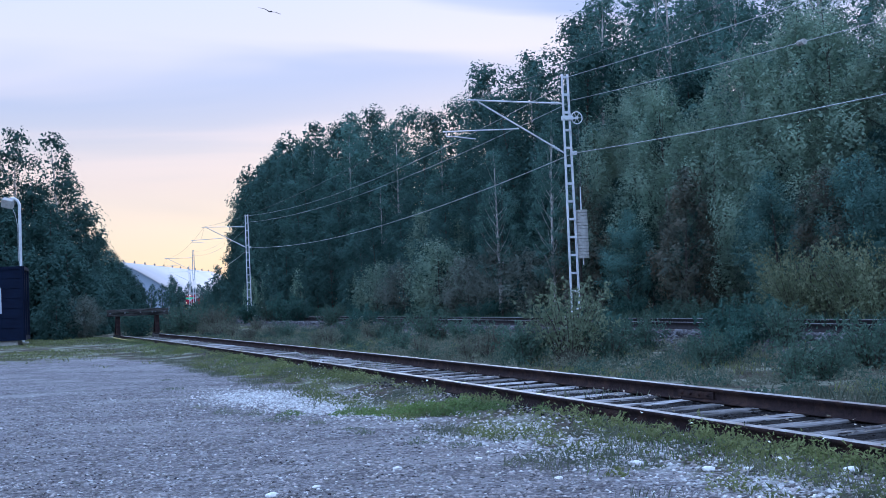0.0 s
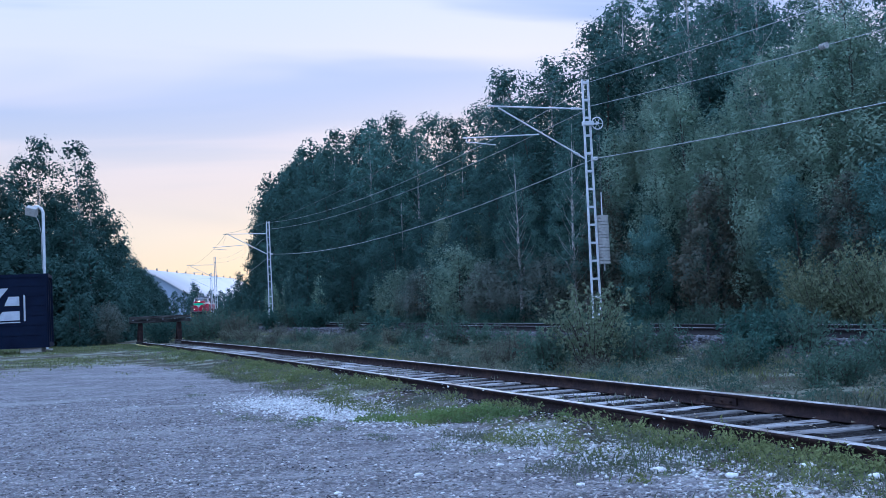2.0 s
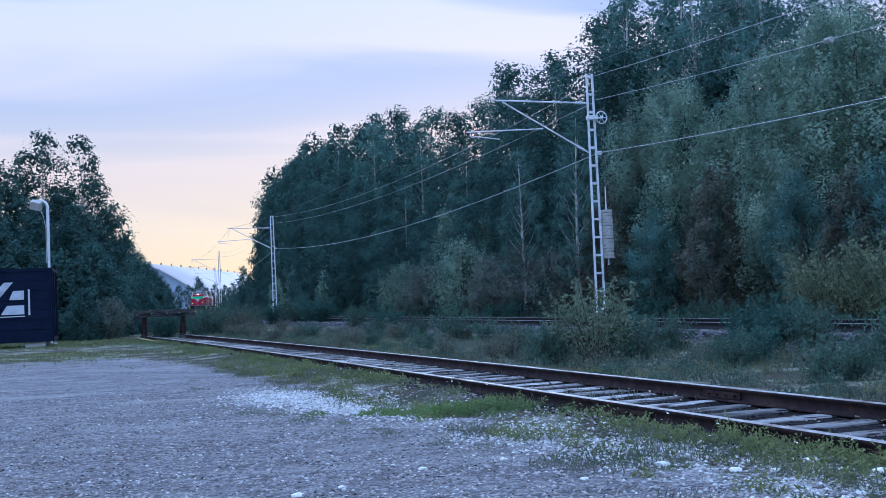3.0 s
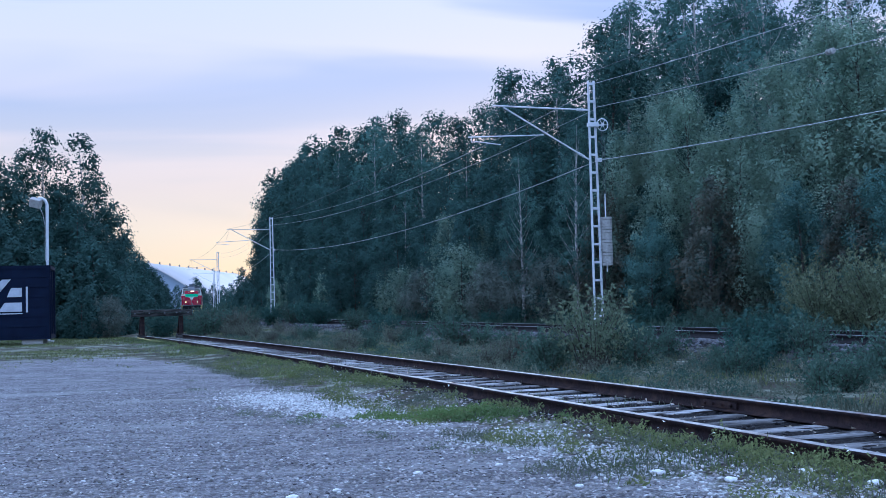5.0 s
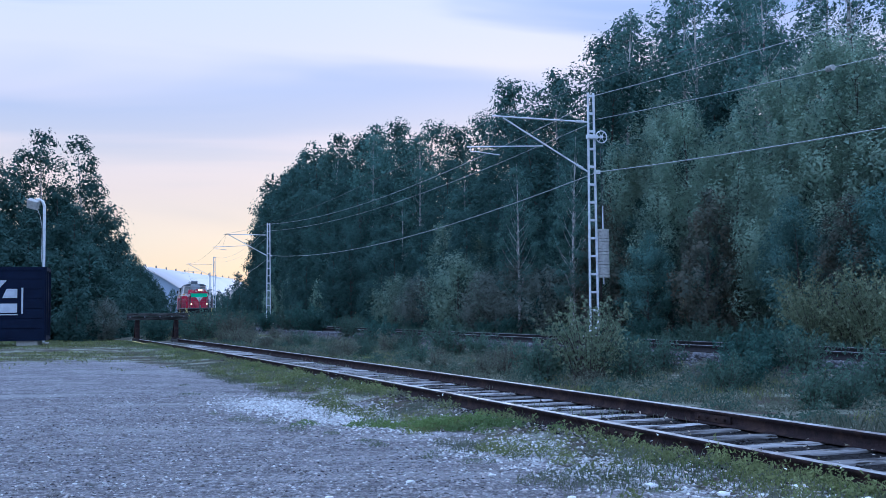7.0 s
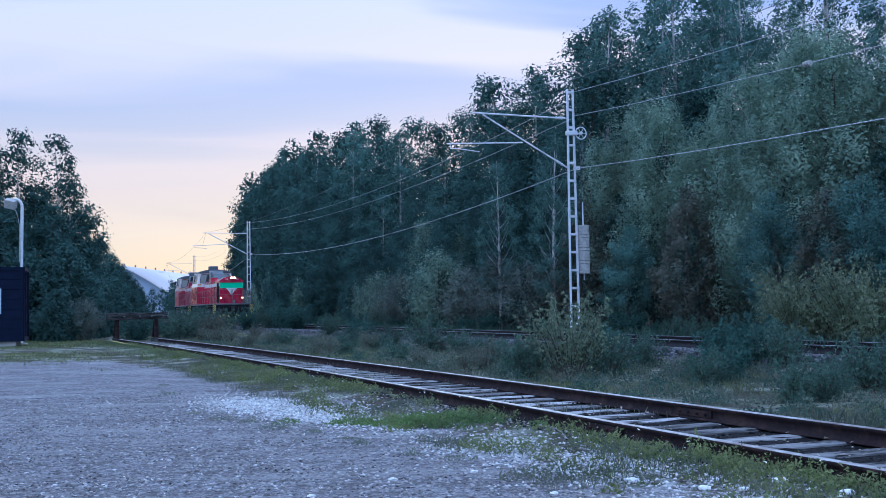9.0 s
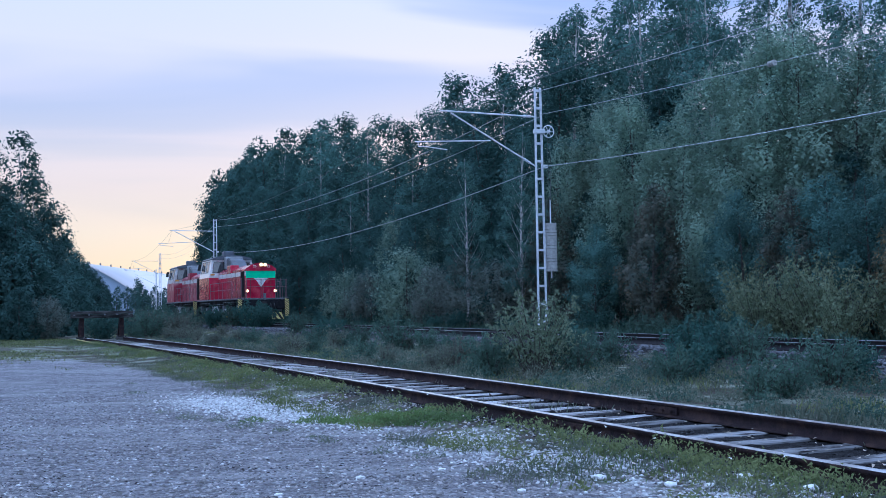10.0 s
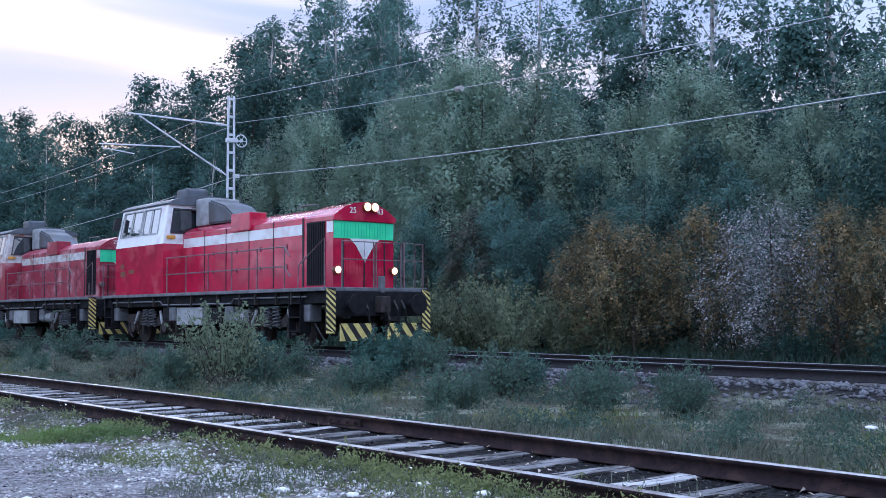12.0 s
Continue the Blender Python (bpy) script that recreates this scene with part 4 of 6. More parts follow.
    # boxes and pipes below the frame
    for sy in (-1, 1):
        bm = bmesh.new()
        tube(bm, [(-6.0, sy * 1.40, 1.22), (-2.6, sy * 1.40, 1.22), (-2.45, sy * 1.40, 1.12), (1.6, sy * 1.40, 1.12), (1.75, sy * 1.40, 1.24), (5.2, sy * 1.40, 1.24)], 0.022, seg=6)
        part("air_pipe", bm, M_SILL, lo, "grey air pipe along the frame")
        for x in (-5.6, -4.7, -3.0, -2.0, -0.6, 0.9, 2.1, 2.9, 3.9, 4.6):
            bm = bmesh.new()
            box(bm, x - 0.03, x + 0.03, min(sy * 1.34, sy * 1.45), max(sy * 1.34, sy * 1.45), 1.06, 1.36, bev=0.008)
            part("frame_bracket", bm, M_BOGIE, lo)
        for x in (-5.95, -1.95, 1.35, 5.05):
            bm = bmesh.new()
            box(bm, x - 0.22, x + 0.22, min(sy * 1.0, sy * 1.34), max(sy * 1.0, sy * 1.34), 0.66, 1.06, bev=0.04)
            tube(bm, [(x, sy * 1.1, 0.68), (x + 0.1, sy * 0.98, 0.4), (x + 0.14, sy * 0.82, 0.16)], 0.022, seg=6)
            part("sand_box", bm, M_SILL, lo, "grey sand box with a pipe to the rail")
        bm = bmesh.new()
        tube(bm, [(1.0, sy * 1.12, 0.78), (1.08, sy * 1.12, 0.78), (2.0, sy * 1.12, 0.78), (2.08, sy * 1.12, 0.78)], 0.17, seg=14)
        part("air_tank", bm, M_TANKG, lo, "pale round air tank")
    for sy in (-1, 1):
        for x0b, x1b, z0, z1, mat in ((-1.7, -0.15, 0.55, 1.04, M_TANKG), (0.1, 0.9, 0.6, 1.02, M_FRAME), (-2.6, -1.8, 0.7, 1.05, M_FRAME)):
            bm = bmesh.new()
            a, b = sorted((sy * 0.95, sy * 1.33))
            box(bm, x0b, x1b, a, b, z0, z1, bev=0.03)
            part("equipment_box", bm, mat, lo)
    # bogies
    for cx in (-3.75, 3.35):
        bg_ = new("bogie")
        bg_.parent = lo
        bg_.location = (cx, 0, 0)
        for sy in (-1, 1):
            bm = bmesh.new()
            y = sy * 1.08
            sec = [(-1.75, 0.62), (-1.75, 0.86), (-0.6, 0.9), (-0.35, 0.72), (0.35, 0.72), (0.6, 0.9), (1.75, 0.86), (1.75, 0.62), (0.5, 0.52), (-0.5, 0.52)]
            va = [bm.verts.new((x, y - 0.06, z)) for x, z in sec]
            vb = [bm.verts.new((x, y + 0.06, z)) for x, z in sec]
            for i in range(len(sec)):
                bm.faces.new((va[i], va[(i + 1) % len(sec)], vb[(i + 1) % len(sec)], vb[i]))
            bm.faces.new(va)
            bm.faces.new(vb[::-1])
            part("side_frame", bm, M_BOGIE, bg_)
            for x in (-1.08, 1.08):
                bm = bmesh.new()
                disc(bm, (x, sy * 1.17, 0.5), (0, 1, 0), 0.17, 0.16, 14)
                box(bm, x - 0.2, x + 0.2, min(sy * 1.1, sy * 1.2), max(sy * 1.1, sy * 1.2), 0.36, 0.64, bev=0.03)
                part("axle_box", bm, M_BOGIE, bg_)
            for x in (-0.22, 0.22):
                bm = bmesh.new()
                coil = [(x + 0.1 * math.cos(a), sy * 1.2 + 0.1 * math.sin(a), 0.5 + 0.5 * a / (12 * math.pi)) for a in np.linspace(0, 12 * math.pi, 60)]
                tube(bm, coil, 0.022, seg=5)
                part("coil_spring", bm, M_SILL, bg_)
            for x in (-1.62, -0.62, 0.62, 1.62):
                bm = bmesh.new()
                box(bm, x - 0.05, x + 0.05, min(sy * 0.98, sy * 1.14), max(sy * 0.98, sy * 1.14), 0.26, 0.72, bev=0.015)
                tube(bm, [(x, sy * 1.1, 0.66), (x * 0.94, sy * 1.16, 0.52)], 0.03, seg=6)
                part("brake_hanger", bm, M_BOGIE, bg_)
            for x in (-0.75, 0.75):
                bm = bmesh.new()
                tube(bm, [(x, sy * 1.2, 0.95), (x * 1.25, sy * 1.24, 0.58)], 0.045, 0.035, 8)
                part("damper", bm, M_TANKG, bg_, "pale hydraulic damper")
        for x in (-1.08, 1.08):
            bm = bmesh.new()
            for sy in (-1, 1):
                disc(bm, (0, sy * 0.80, 0), (0, 1, 0), 0.5, 0.13, 28)
                disc(bm, (0, sy * 0.735, 0), (0, 1, 0), 0.53, 0.03, 28)
                disc(bm, (0, sy * 0.88, 0), (0, 1, 0), 0.14, 0.06, 12)
                for k in range(4):
                    disc(bm, (0.3 * math.cos(k * 1.571), sy * 0.868, 0.3 * math.sin(k * 1.571)), (0, 1, 0), 0.06, 0.014, 8)
            tube(bm, [(0, -0.8, 0), (0, 0.8, 0)], 0.09, seg=10)
            ws = part("wheelset", bm, M_BOGIE, lo, "spinning iron wheelset")
            wheels.append((ws, cx + x))
    return lo, wheels


# maroon and pink patches: uneven paint plus sky reflections put into the colour
M_RED = material("glossy_red_paint", (0.60, 0.010, 0.062), 0.2, 0, (0.36, 0.006, 0.040), 1.7, 0.4, 2.6, col3=(0.62, 0.07, 0.11), scale3=1.6)
for paint in (M_RED, M_WHITE):
    bs = paint.node_tree.nodes["Principled BSDF"]
    bs.inputs["Coat Weight"].default_value = 0.5
    bs.inputs["Coat Roughness"].default_value = 0.10
    bs.inputs["Coat IOR"].default_value = 1.6
M_REDOLD = material("faded_red_paint", (0.36, 0.028, 0.06), 0.42, 0, (0.24, 0.02, 0.04), 3.5, 0.15, 4, col3=(0.52, 0.26, 0.27), scale3=1.8)
M_WHITEOLD = material("flaking_white_paint", (0.66, 0.64, 0.63), 0.6, 0, (0.46, 0.42, 0.40), 5, 0.1, 15, col3=(0.34, 0.17, 0.14), scale3=2.6)
loco_lead, wheels_lead = locomotive(M_RED, M_WHITE, M_LAMP, "red and white diesel locomotive with mint green nose and lit lamps")
loco_rear, wheels_rear = locomotive(M_REDOLD, M_WHITEOLD, M_CABGLASS, "faded red and white diesel locomotive with flaking cab paint")


# ---------------- trees ----------------
def tree_meshes(seed, h, rad, leaves, leaf_mat, leaf=0.12, low=0.12, lobes=34, top=1.0, plume=0.0, sparse=0.0, dome=0.0, core=0.2):
    """One broadleaf tree: trunk and limbs as one mesh, and a crown of separate leaves.
    The crown is built of boughs, each a rounded mass with sprigs on its upper and outer side.
    top: how full the upper crown is; plume: upright feathery growth; dome: how rounded the top is; sparse: share of thin upper boughs."""
    rng = np.random.default_rng(seed)
    bm = bmesh.new()
    bend = rng.normal(0, 0.03 * h, 2)

    def stem(k):
        return Vector((bend[0] * k * k, bend[1] * k * k, h * 0.985 * k))

    tube(bm, [stem(k / 6) for k in range(7)], 0.010 * h + 0.02, 0.012, seg=6)
    sprigs = []
    for i in range(lobes):
        u = (i + rng.random()) / lobes
        k = low + (0.97 - low) * u
        a = i * 2.4 + rng.uniform(-0.5, 0.5)
        prof = math.sin(math.pi * min(1.0, 0.18 + 0.80 * u ** 0.85)) ** 0.75
        prof += dome * (math.sqrt(max(0.0, 1 - u ** 5)) * (0.45 + 0.55 * min(1.0, u * 2.5)) - prof)
        lr = rad * rng.uniform(0.26, 0.46) * (0.55 + 0.45 * prof)
        out = max(0.0, rad * prof - 0.55 * lr) * rng.uniform(0.45, 1.06)
        hold = stem(k)
        c = hold + Vector((math.cos(a) * out, math.sin(a) * out, rng.normal(0, 0.015 * h)))
        foot = stem(max(0.03, k - 0.05 - 0.10 * out / max(rad, 0.1)))
        tube(bm, [foot, foot.lerp(c, 0.6) + Vector((0, 0, -0.05 * out)), c + Vector((0, 0, 0.3 * lr))], 0.010 + 0.0032 * h * (1 - k), 0.006, seg=3)
        thin = (1.0 if u < 0.6 else top) * (0.14 if (u > 0.45 and rng.random() < sparse) else 1.0)
        n = int(9 + 9 * rng.random())
        d = rng.normal(size=(n, 3)) + np.array([0.55 * math.cos(a), 0.55 * math.sin(a), 0.5])
        d /= np.linalg.norm(d, axis=1)[:, None]
        reach = lr * rng.uniform(0.62, 1.14, n)
        for j in range(n):
            q = d[j] * reach[j]
            sprigs.append((c.x + q[0], c.y + q[1], c.z + q[2] * (1 + 0.9 * plume), c.x, c.y, c.z, lr, thin * lr * lr))
    sp = np.array(sprigs)
    inner = int(leaves * core)
    pick = rng.choice(len(sp), leaves, p=sp[:, 7] / sp[:, 7].sum())
    off = rng.normal(size=(leaves, 3)) * (0.20 * sp[pick, 6])[:, None]
    if plume:
        off[:, :2] *= 0.72
        off[:, 2] *= 1.0 + 1.3 * plume
    centres = sp[pick, :3] + off
    face = centres - sp[pick, 3:6]
    face /= np.linalg.norm(face, axis=1)[:, None] + 1e-6
    face[:, 2] += 0.30
    size = np.full(leaves, leaf)
    centres[:inner] = sp[pick[:inner], 3:6] + off[:inner] * 1.7
    size[:inner] *= 1.6
    centres[:, 2] = np.maximum(centres[:, 2], 0.12)
    v, f = leaf_quads(rng, centres, size, 0.6, -0.3 if plume else 0.3, True, face, 0.26)
    me = np_mesh("crown", v, f, leaf_mat)
    nrm = face / np.linalg.norm(face, axis=1)[:, None] + rng.normal(size=face.shape) * 0.16
    nrm /= np.linalg.norm(nrm, axis=1)[:, None]
    me.normals_split_custom_set_from_vertices(np.repeat(nrm, 3, 0).tolist())
    return bm, me


def make_tree(name, seed, h, rad, leaves, leaf_mat, bark, label, category="tree", group="", **kw):
    bm, crown = tree_meshes(seed, h, rad, leaves, leaf_mat, **kw)
    root = empty(name, Matrix.Identity(4), label=label, category=category, group=group)
    part("trunk", bm, bark, root)
    ob = new("crown", crown)
    ob.parent = root
    return root, h


used = set()


def plant(proto, x, y, h, turn=0.0, sink=0.05):
    """Stand a tree of height h at x, y; the first one planted is the model itself."""
    root, h0 = proto
    ob = root if root.name not in used else copy_thing(root, Matrix.Identity(4))
    used.add(root.name)
    k = h / h0
    ob.matrix_world = Matrix.Translation((x, y, ground_z(x, y) - sink)) @ pose(0, 0, 0, 0, 0, turn) @ Matrix.Diagonal((k, k, k, 1))
    return ob


G_WOOD = "trees of the wood behind the line"
G_LEFT = "trees beyond the yard"
BIRCH = make_tree("birch_tree", 11, 16, 2.7, 14000, M_LEAF_DARK, M_BIRCH, "tall dark green birch with a dense crown", group=G_WOOD, top=0.95, leaf=0.08, lobes=54, dome=0.35)
ALDER = make_tree("alder_tree", 13, 9, 2.3, 10500, M_LEAF_SHADED, M_BARK, "dense dark green alder at the wood's edge", group=G_WOOD, low=0.05, leaf=0.072, dome=0.5)
BLUE = make_tree("alder_tree", 17, 7, 2.0, 17000, M_LEAF_FAR, M_BARK, "blue-green alder at the foot of the wood", group=G_WOOD, low=0.05, leaf=0.046, dome=0.6)
WILLOW = make_tree("willow_tree", 14, 10, 2.6, 36000, M_LEAF_GREY, M_BARK, "soft grey-green willow tree at the wood's edge", group=G_WOOD, low=0.05, leaf=0.044, plume=0.6, dome=0.35, lobes=34)
SALLOW = make_tree("sallow_tree", 15, 8, 2.2, 24000, M_LEAF_GREY, M_BARK, "grey-green sallow with an upright feathery crown", group=G_WOOD, low=0.04, leaf=0.046, plume=0.7, dome=0.3, lobes=36)
THIN = make_tree("birch_tree", 16, 16, 2.2, 11000, M_LEAF_DARK, M_BIRCH, "slender birch with a thin see-through top", group=G_WOOD, low=0.22, top=0.55, sparse=0.3, leaf=0.073, lobes=44, core=0.03)
MID_A = make_tree("birch_tree", 25, 17, 2.9, 8500, M_LEAF_FAR, M_BIRCH, "tall dark birch in the wood", group=G_WOOD, leaf=0.112, dome=0.45, lobes=46)
MID_B = make_tree("aspen_tree", 26, 17, 3.2, 8500, M_LEAF_SHADED, M_BARK, "dark rounded aspen in the wood", group=G_WOOD, leaf=0.116, dome=0.7, lobes=50)
MID_C = make_tree("alder_tree", 27, 11, 3.0, 10000, M_LEAF_SHADED, M_BARK, "low dark alder at the edge of the wood", group=G_WOOD, leaf=0.088, low=0.03, dome=0.5, lobes=40)
MID_D = make_tree("willow_tree", 28, 11, 2.8, 12000, M_LEAF_GREY, M_BARK, "grey-green willow along the wood", group=G_WOOD, leaf=0.080, low=0.03, plume=0.5, dome=0.3, lobes=40)
FAR_A = make_tree("birch_tree", 21, 17, 2.9, 5200, M_LEAF_FAR, M_BIRCH, "tall dark birch farther down the line", group=G_WOOD, leaf=0.150, dome=0.45, lobes=40)
FAR_B = make_tree("aspen_tree", 22, 17, 3.2, 5200, M_LEAF_SHADED, M_BARK, "dark rounded aspen farther down the line", group=G_WOOD, leaf=0.155, dome=0.7, lobes=44)
FAR_C = make_tree("alder_tree", 23, 11, 3.0, 4600, M_LEAF_SHADED, M_BARK, "low dark alder farther down the line", group=G_WOOD, leaf=0.140, low=0.03, dome=0.4)
FAR_D = make_tree("willow_tree", 24, 11, 2.8, 5200, M_LEAF_GREY, M_BARK, "grey-green willow farther down the line", group=G_WOOD, leaf=0.122, low=0.03, plume=0.5, dome=0.3)
ROUND = make_tree("sallow_bush", 33, 3.8, 1.9, 9000, M_LEAF_GREY, M_BARK, "rounded grey-green sallow bush before the wood", category="shrub", group=G_WOOD, leaf=0.052, low=0.02, plume=0.3, dome=0.9)
DUSKY = make_tree("hazel_bush", 34, 3.4, 1.8, 8000, M_LEAF_DUSK, M_BARK, "dusky brown-green bush before the wood", category="shrub", group=G_WOOD, leaf=0.052, low=0.02, plume=0.2, dome=0.9)
RUSSET = make_tree("rowan_tree", 35, 5.4, 1.4, 9000, M_LEAF_RUST, M_BARK, "dull russet-brown rowan at the wood's edge", group=G_WOOD, leaf=0.050, low=0.06, plume=0.3)
AUTUMN = make_tree("autumn_shrub", 31, 4.4, 1.6, 11000, M_LEAF_AUT, M_BARK, "brown and orange autumn shrub behind the track", category="shrub", group="autumn shrubs behind the track", low=0.22, leaf=0.040, plume=0.3, lobes=40, core=0.0)
PALE = make_tree("pale_shrub", 32, 4.3, 2.2, 12000, M_LEAF_PALE, M_BARK, "pale whitish seeding shrub behind the track", category="shrub", low=0.2, leaf=0.036, plume=0.3, lobes=44, dome=0.3, core=0.0)
LEFT_A = make_tree("birch_tree", 41, 11.5, 2.2, 9000, M_LEAF_SHADED, M_BIRCH, "dark birch with a loose ragged top beyond the yard", group=G_LEFT, leaf=0.092, low=0.1, sparse=0.35, top=0.7, dome=0.55, lobes=50)
LEFT_B = make_tree("alder_tree", 42, 9, 2.4, 8500, M_LEAF_SHADED, M_BARK, "dense dark alder beyond the yard", group=G_LEFT, leaf=0.105, low=0.03, dome=0.5, lobes=40)
LEFT_C = make_tree("sallow_bush", 43, 3.6, 1.7, 4200, M_LEAF_SHADED, M_BARK, "green sallow bush at the foot of the trees", category="shrub", group=G_LEFT, leaf=0.078, low=0.03, plume=0.3)


def crest(s):
    """Height of the wood's top along the line."""
    tab = ((-40, 14.5), (0, 15.0), (30, 16.5), (50, 18.2), (57, 17.3), (62, 16.4), (70, 15.4), (78, 15.8), (88, 16.8), (95, 16.4), (102, 19.2), (112, 20.6), (120, 20.6), (127, 20.2), (142, 22.2), (190, 22.6), (215, 19.0), (235, 9.0), (300, 8.0))
    for (a, ha), (b, hb) in zip(tab, tab[1:]):
        if a <= s <= b:
            return ha + (hb - ha) * (s - a) / (b - a)
    return tab[-1][1]


rnd = random.Random(5)


def row(s0, s1, step, lat0, lat1, kinds, h_of):
    s = s0
    while s < s1:
        p = main_line(s, rnd.uniform(lat0, lat1))
        plant(rnd.choice(kinds), p.x, p.y, h_of(s), rnd.uniform(0, 360))
        s += step * rnd.uniform(0.75, 1.25)


# near stretch of the wood: tall ranks and a screen behind them
row(-4, 40, 3.1, 13.6, 17.5, (THIN, THIN, BIRCH), lambda s: crest(s) * rnd.uniform(0.96, 1.1))
row(40, 63, 2.9, 14.0, 17.0, (BIRCH, MID_A, MID_B), lambda s: crest(s) * rnd.uniform(0.92, 1.0))
row(0, 44, 3.4, 11.5, 13.5, (BIRCH, ALDER, ALDER), lambda s: 0.6 * crest(s) * rnd.uniform(0.86, 1.08))
row(46, 80, 3.6, 10.2, 13.0, (MID_B, MID_A, MID_B, MID_C), lambda s: 0.72 * crest(s) * rnd.uniform(0.80, 1.04))
row(3, 44, 3.0, 7.2, 9.2, (ALDER,), lambda s: rnd.uniform(4.2, 6.6))
row(46, 84, 3.2, 6.8, 8.8, (MID_C, MID_C, MID_B), lambda s: rnd.uniform(4.6, 8.2))
row(-10, 36, 3.0, 19.0, 25.0, (FAR_C, FAR_B), lambda s: rnd.uniform(9.5, 11.5))
row(36, 90, 4.4, 20.0, 26.0, (FAR_C, FAR_B), lambda s: rnd.uniform(11.0, 13.0))
# the pale willows and feathery sallows that stand out of the wood's edge
for az, d, h, kind in ((8.6, 47.5, 8.0, SALLOW), (10.2, 46.0, 9.9, WILLOW), (11.9, 43.5, 9.3, WILLOW), (14.1, 42.0, 8.2, SALLOW), (16.6, 39.0, 9.4, WILLOW), (18.4, 37.5, 10.3, WILLOW), (20.4, 36.5, 9.9, WILLOW), (22.6, 35.5, 8.8, SALLOW),
                       (25.0, 34.0, 7.4, SALLOW), (28.4, 32.0, 7.6, WILLOW), (30.6, 31.0, 8.3, WILLOW), (33.2, 30.5, 7.2, SALLOW), (37.2, 28.6, 6.6, WILLOW), (41.0, 28.0, 7.4, WILLOW), (-0.9, 64.0, 6.4, MID_D), (0.9, 60.0, 5.6, MID_D)):
    q = polar(az, d)
    plant(kind, q.x, q.y, h, 83 * az)
for az, d, h, kind in ((-0.3, 55.8, 3.9, ROUND), (1.2, 53.5, 3.0, DUSKY), (3.0, 49.5, 3.3, DUSKY), (4.6, 47.0, 2.9, DUSKY), (-2.2, 60.0, 3.0, DUSKY), (-3.6, 65.0, 3.2, ROUND), (12.6, 38.6, 5.4, RUSSET), (7.2, 45.0, 5.6, RUSSET), (19.8, 31.0, 4.3, RUSSET),
                       (17.2, 34.5, 4.6, BLUE), (21.4, 30.5, 4.5, BLUE), (23.2, 29.5, 4.3, BLUE), (28.6, 28.6, 4.8, BLUE), (33.0, 27.6, 4.9, BLUE), (9.6, 41.5, 4.2, BLUE)):
    q = polar(az, d)
    plant(kind, q.x, q.y, h, 71 * az)
# far stretch
row(62, 112, 3.9, 13.5, 18.0, (MID_B, MID_A, MID_B, MID_A), lambda s: crest(s) * rnd.uniform(0.96, 1.07))
row(112, 199, 3.9, 13.5, 18.0, (FAR_B, FAR_A, FAR_B, FAR_B), lambda s: crest(s) * rnd.uniform(0.96, 1.07))
row(80, 112, 4.2, 9.5, 12.5, (MID_A, MID_B, MID_B), lambda s: crest(s) * 0.74 * rnd.uniform(0.82, 1.06))
row(112, 197, 4.4, 11.5, 14.0, (FAR_A, FAR_B, FAR_B), lambda s: 15.5 * rnd.uniform(0.85, 1.05))
row(84, 197, 4.6, 6.8, 9.0, (FAR_C, FAR_C, FAR_D), lambda s: rnd.uniform(4.0, 7.4))
row(222, 420, 11.0, 6.0, 26.0, (FAR_C, FAR_B), lambda s: rnd.uniform(5.0, 7.0))
for az, d, h in ((8.6, 54.0, 16.4), (12.4, 50.0, 16.4), (16.0, 46.0, 15.6)):
    q = polar(az, d)
    plant(THIN, q.x, q.y, h, 67 * az)
# pale bare birch stems at the wood's edge
for az, d, h in ((5.75, 44.5, 8.5), (2.95, 49.0, 8.0)):
    q = Vector((d * math.sin(radians(az)), d * math.cos(radians(az))))
    plant(THIN, q.x, q.y, h, 40 * az)
# shrubs behind the track towards the end of the pan
for az, d, h, kind in ((26.4, 26.6, 3.6, AUTUMN), (28.0, 26.0, 3.3, AUTUMN), (31.5, 25.0, 3.55, AUTUMN), (35.0, 24.0, 3.35, PALE), (38.0, 23.3, 3.4, AUTUMN), (41, 22.5, 3.3, AUTUMN), (25.0, 28.0, 3.0, AUTUMN)):
    q = Vector((d * math.sin(radians(az)), d * math.cos(radians(az))))
    plant(kind, q.x, q.y, h, 77 * az)
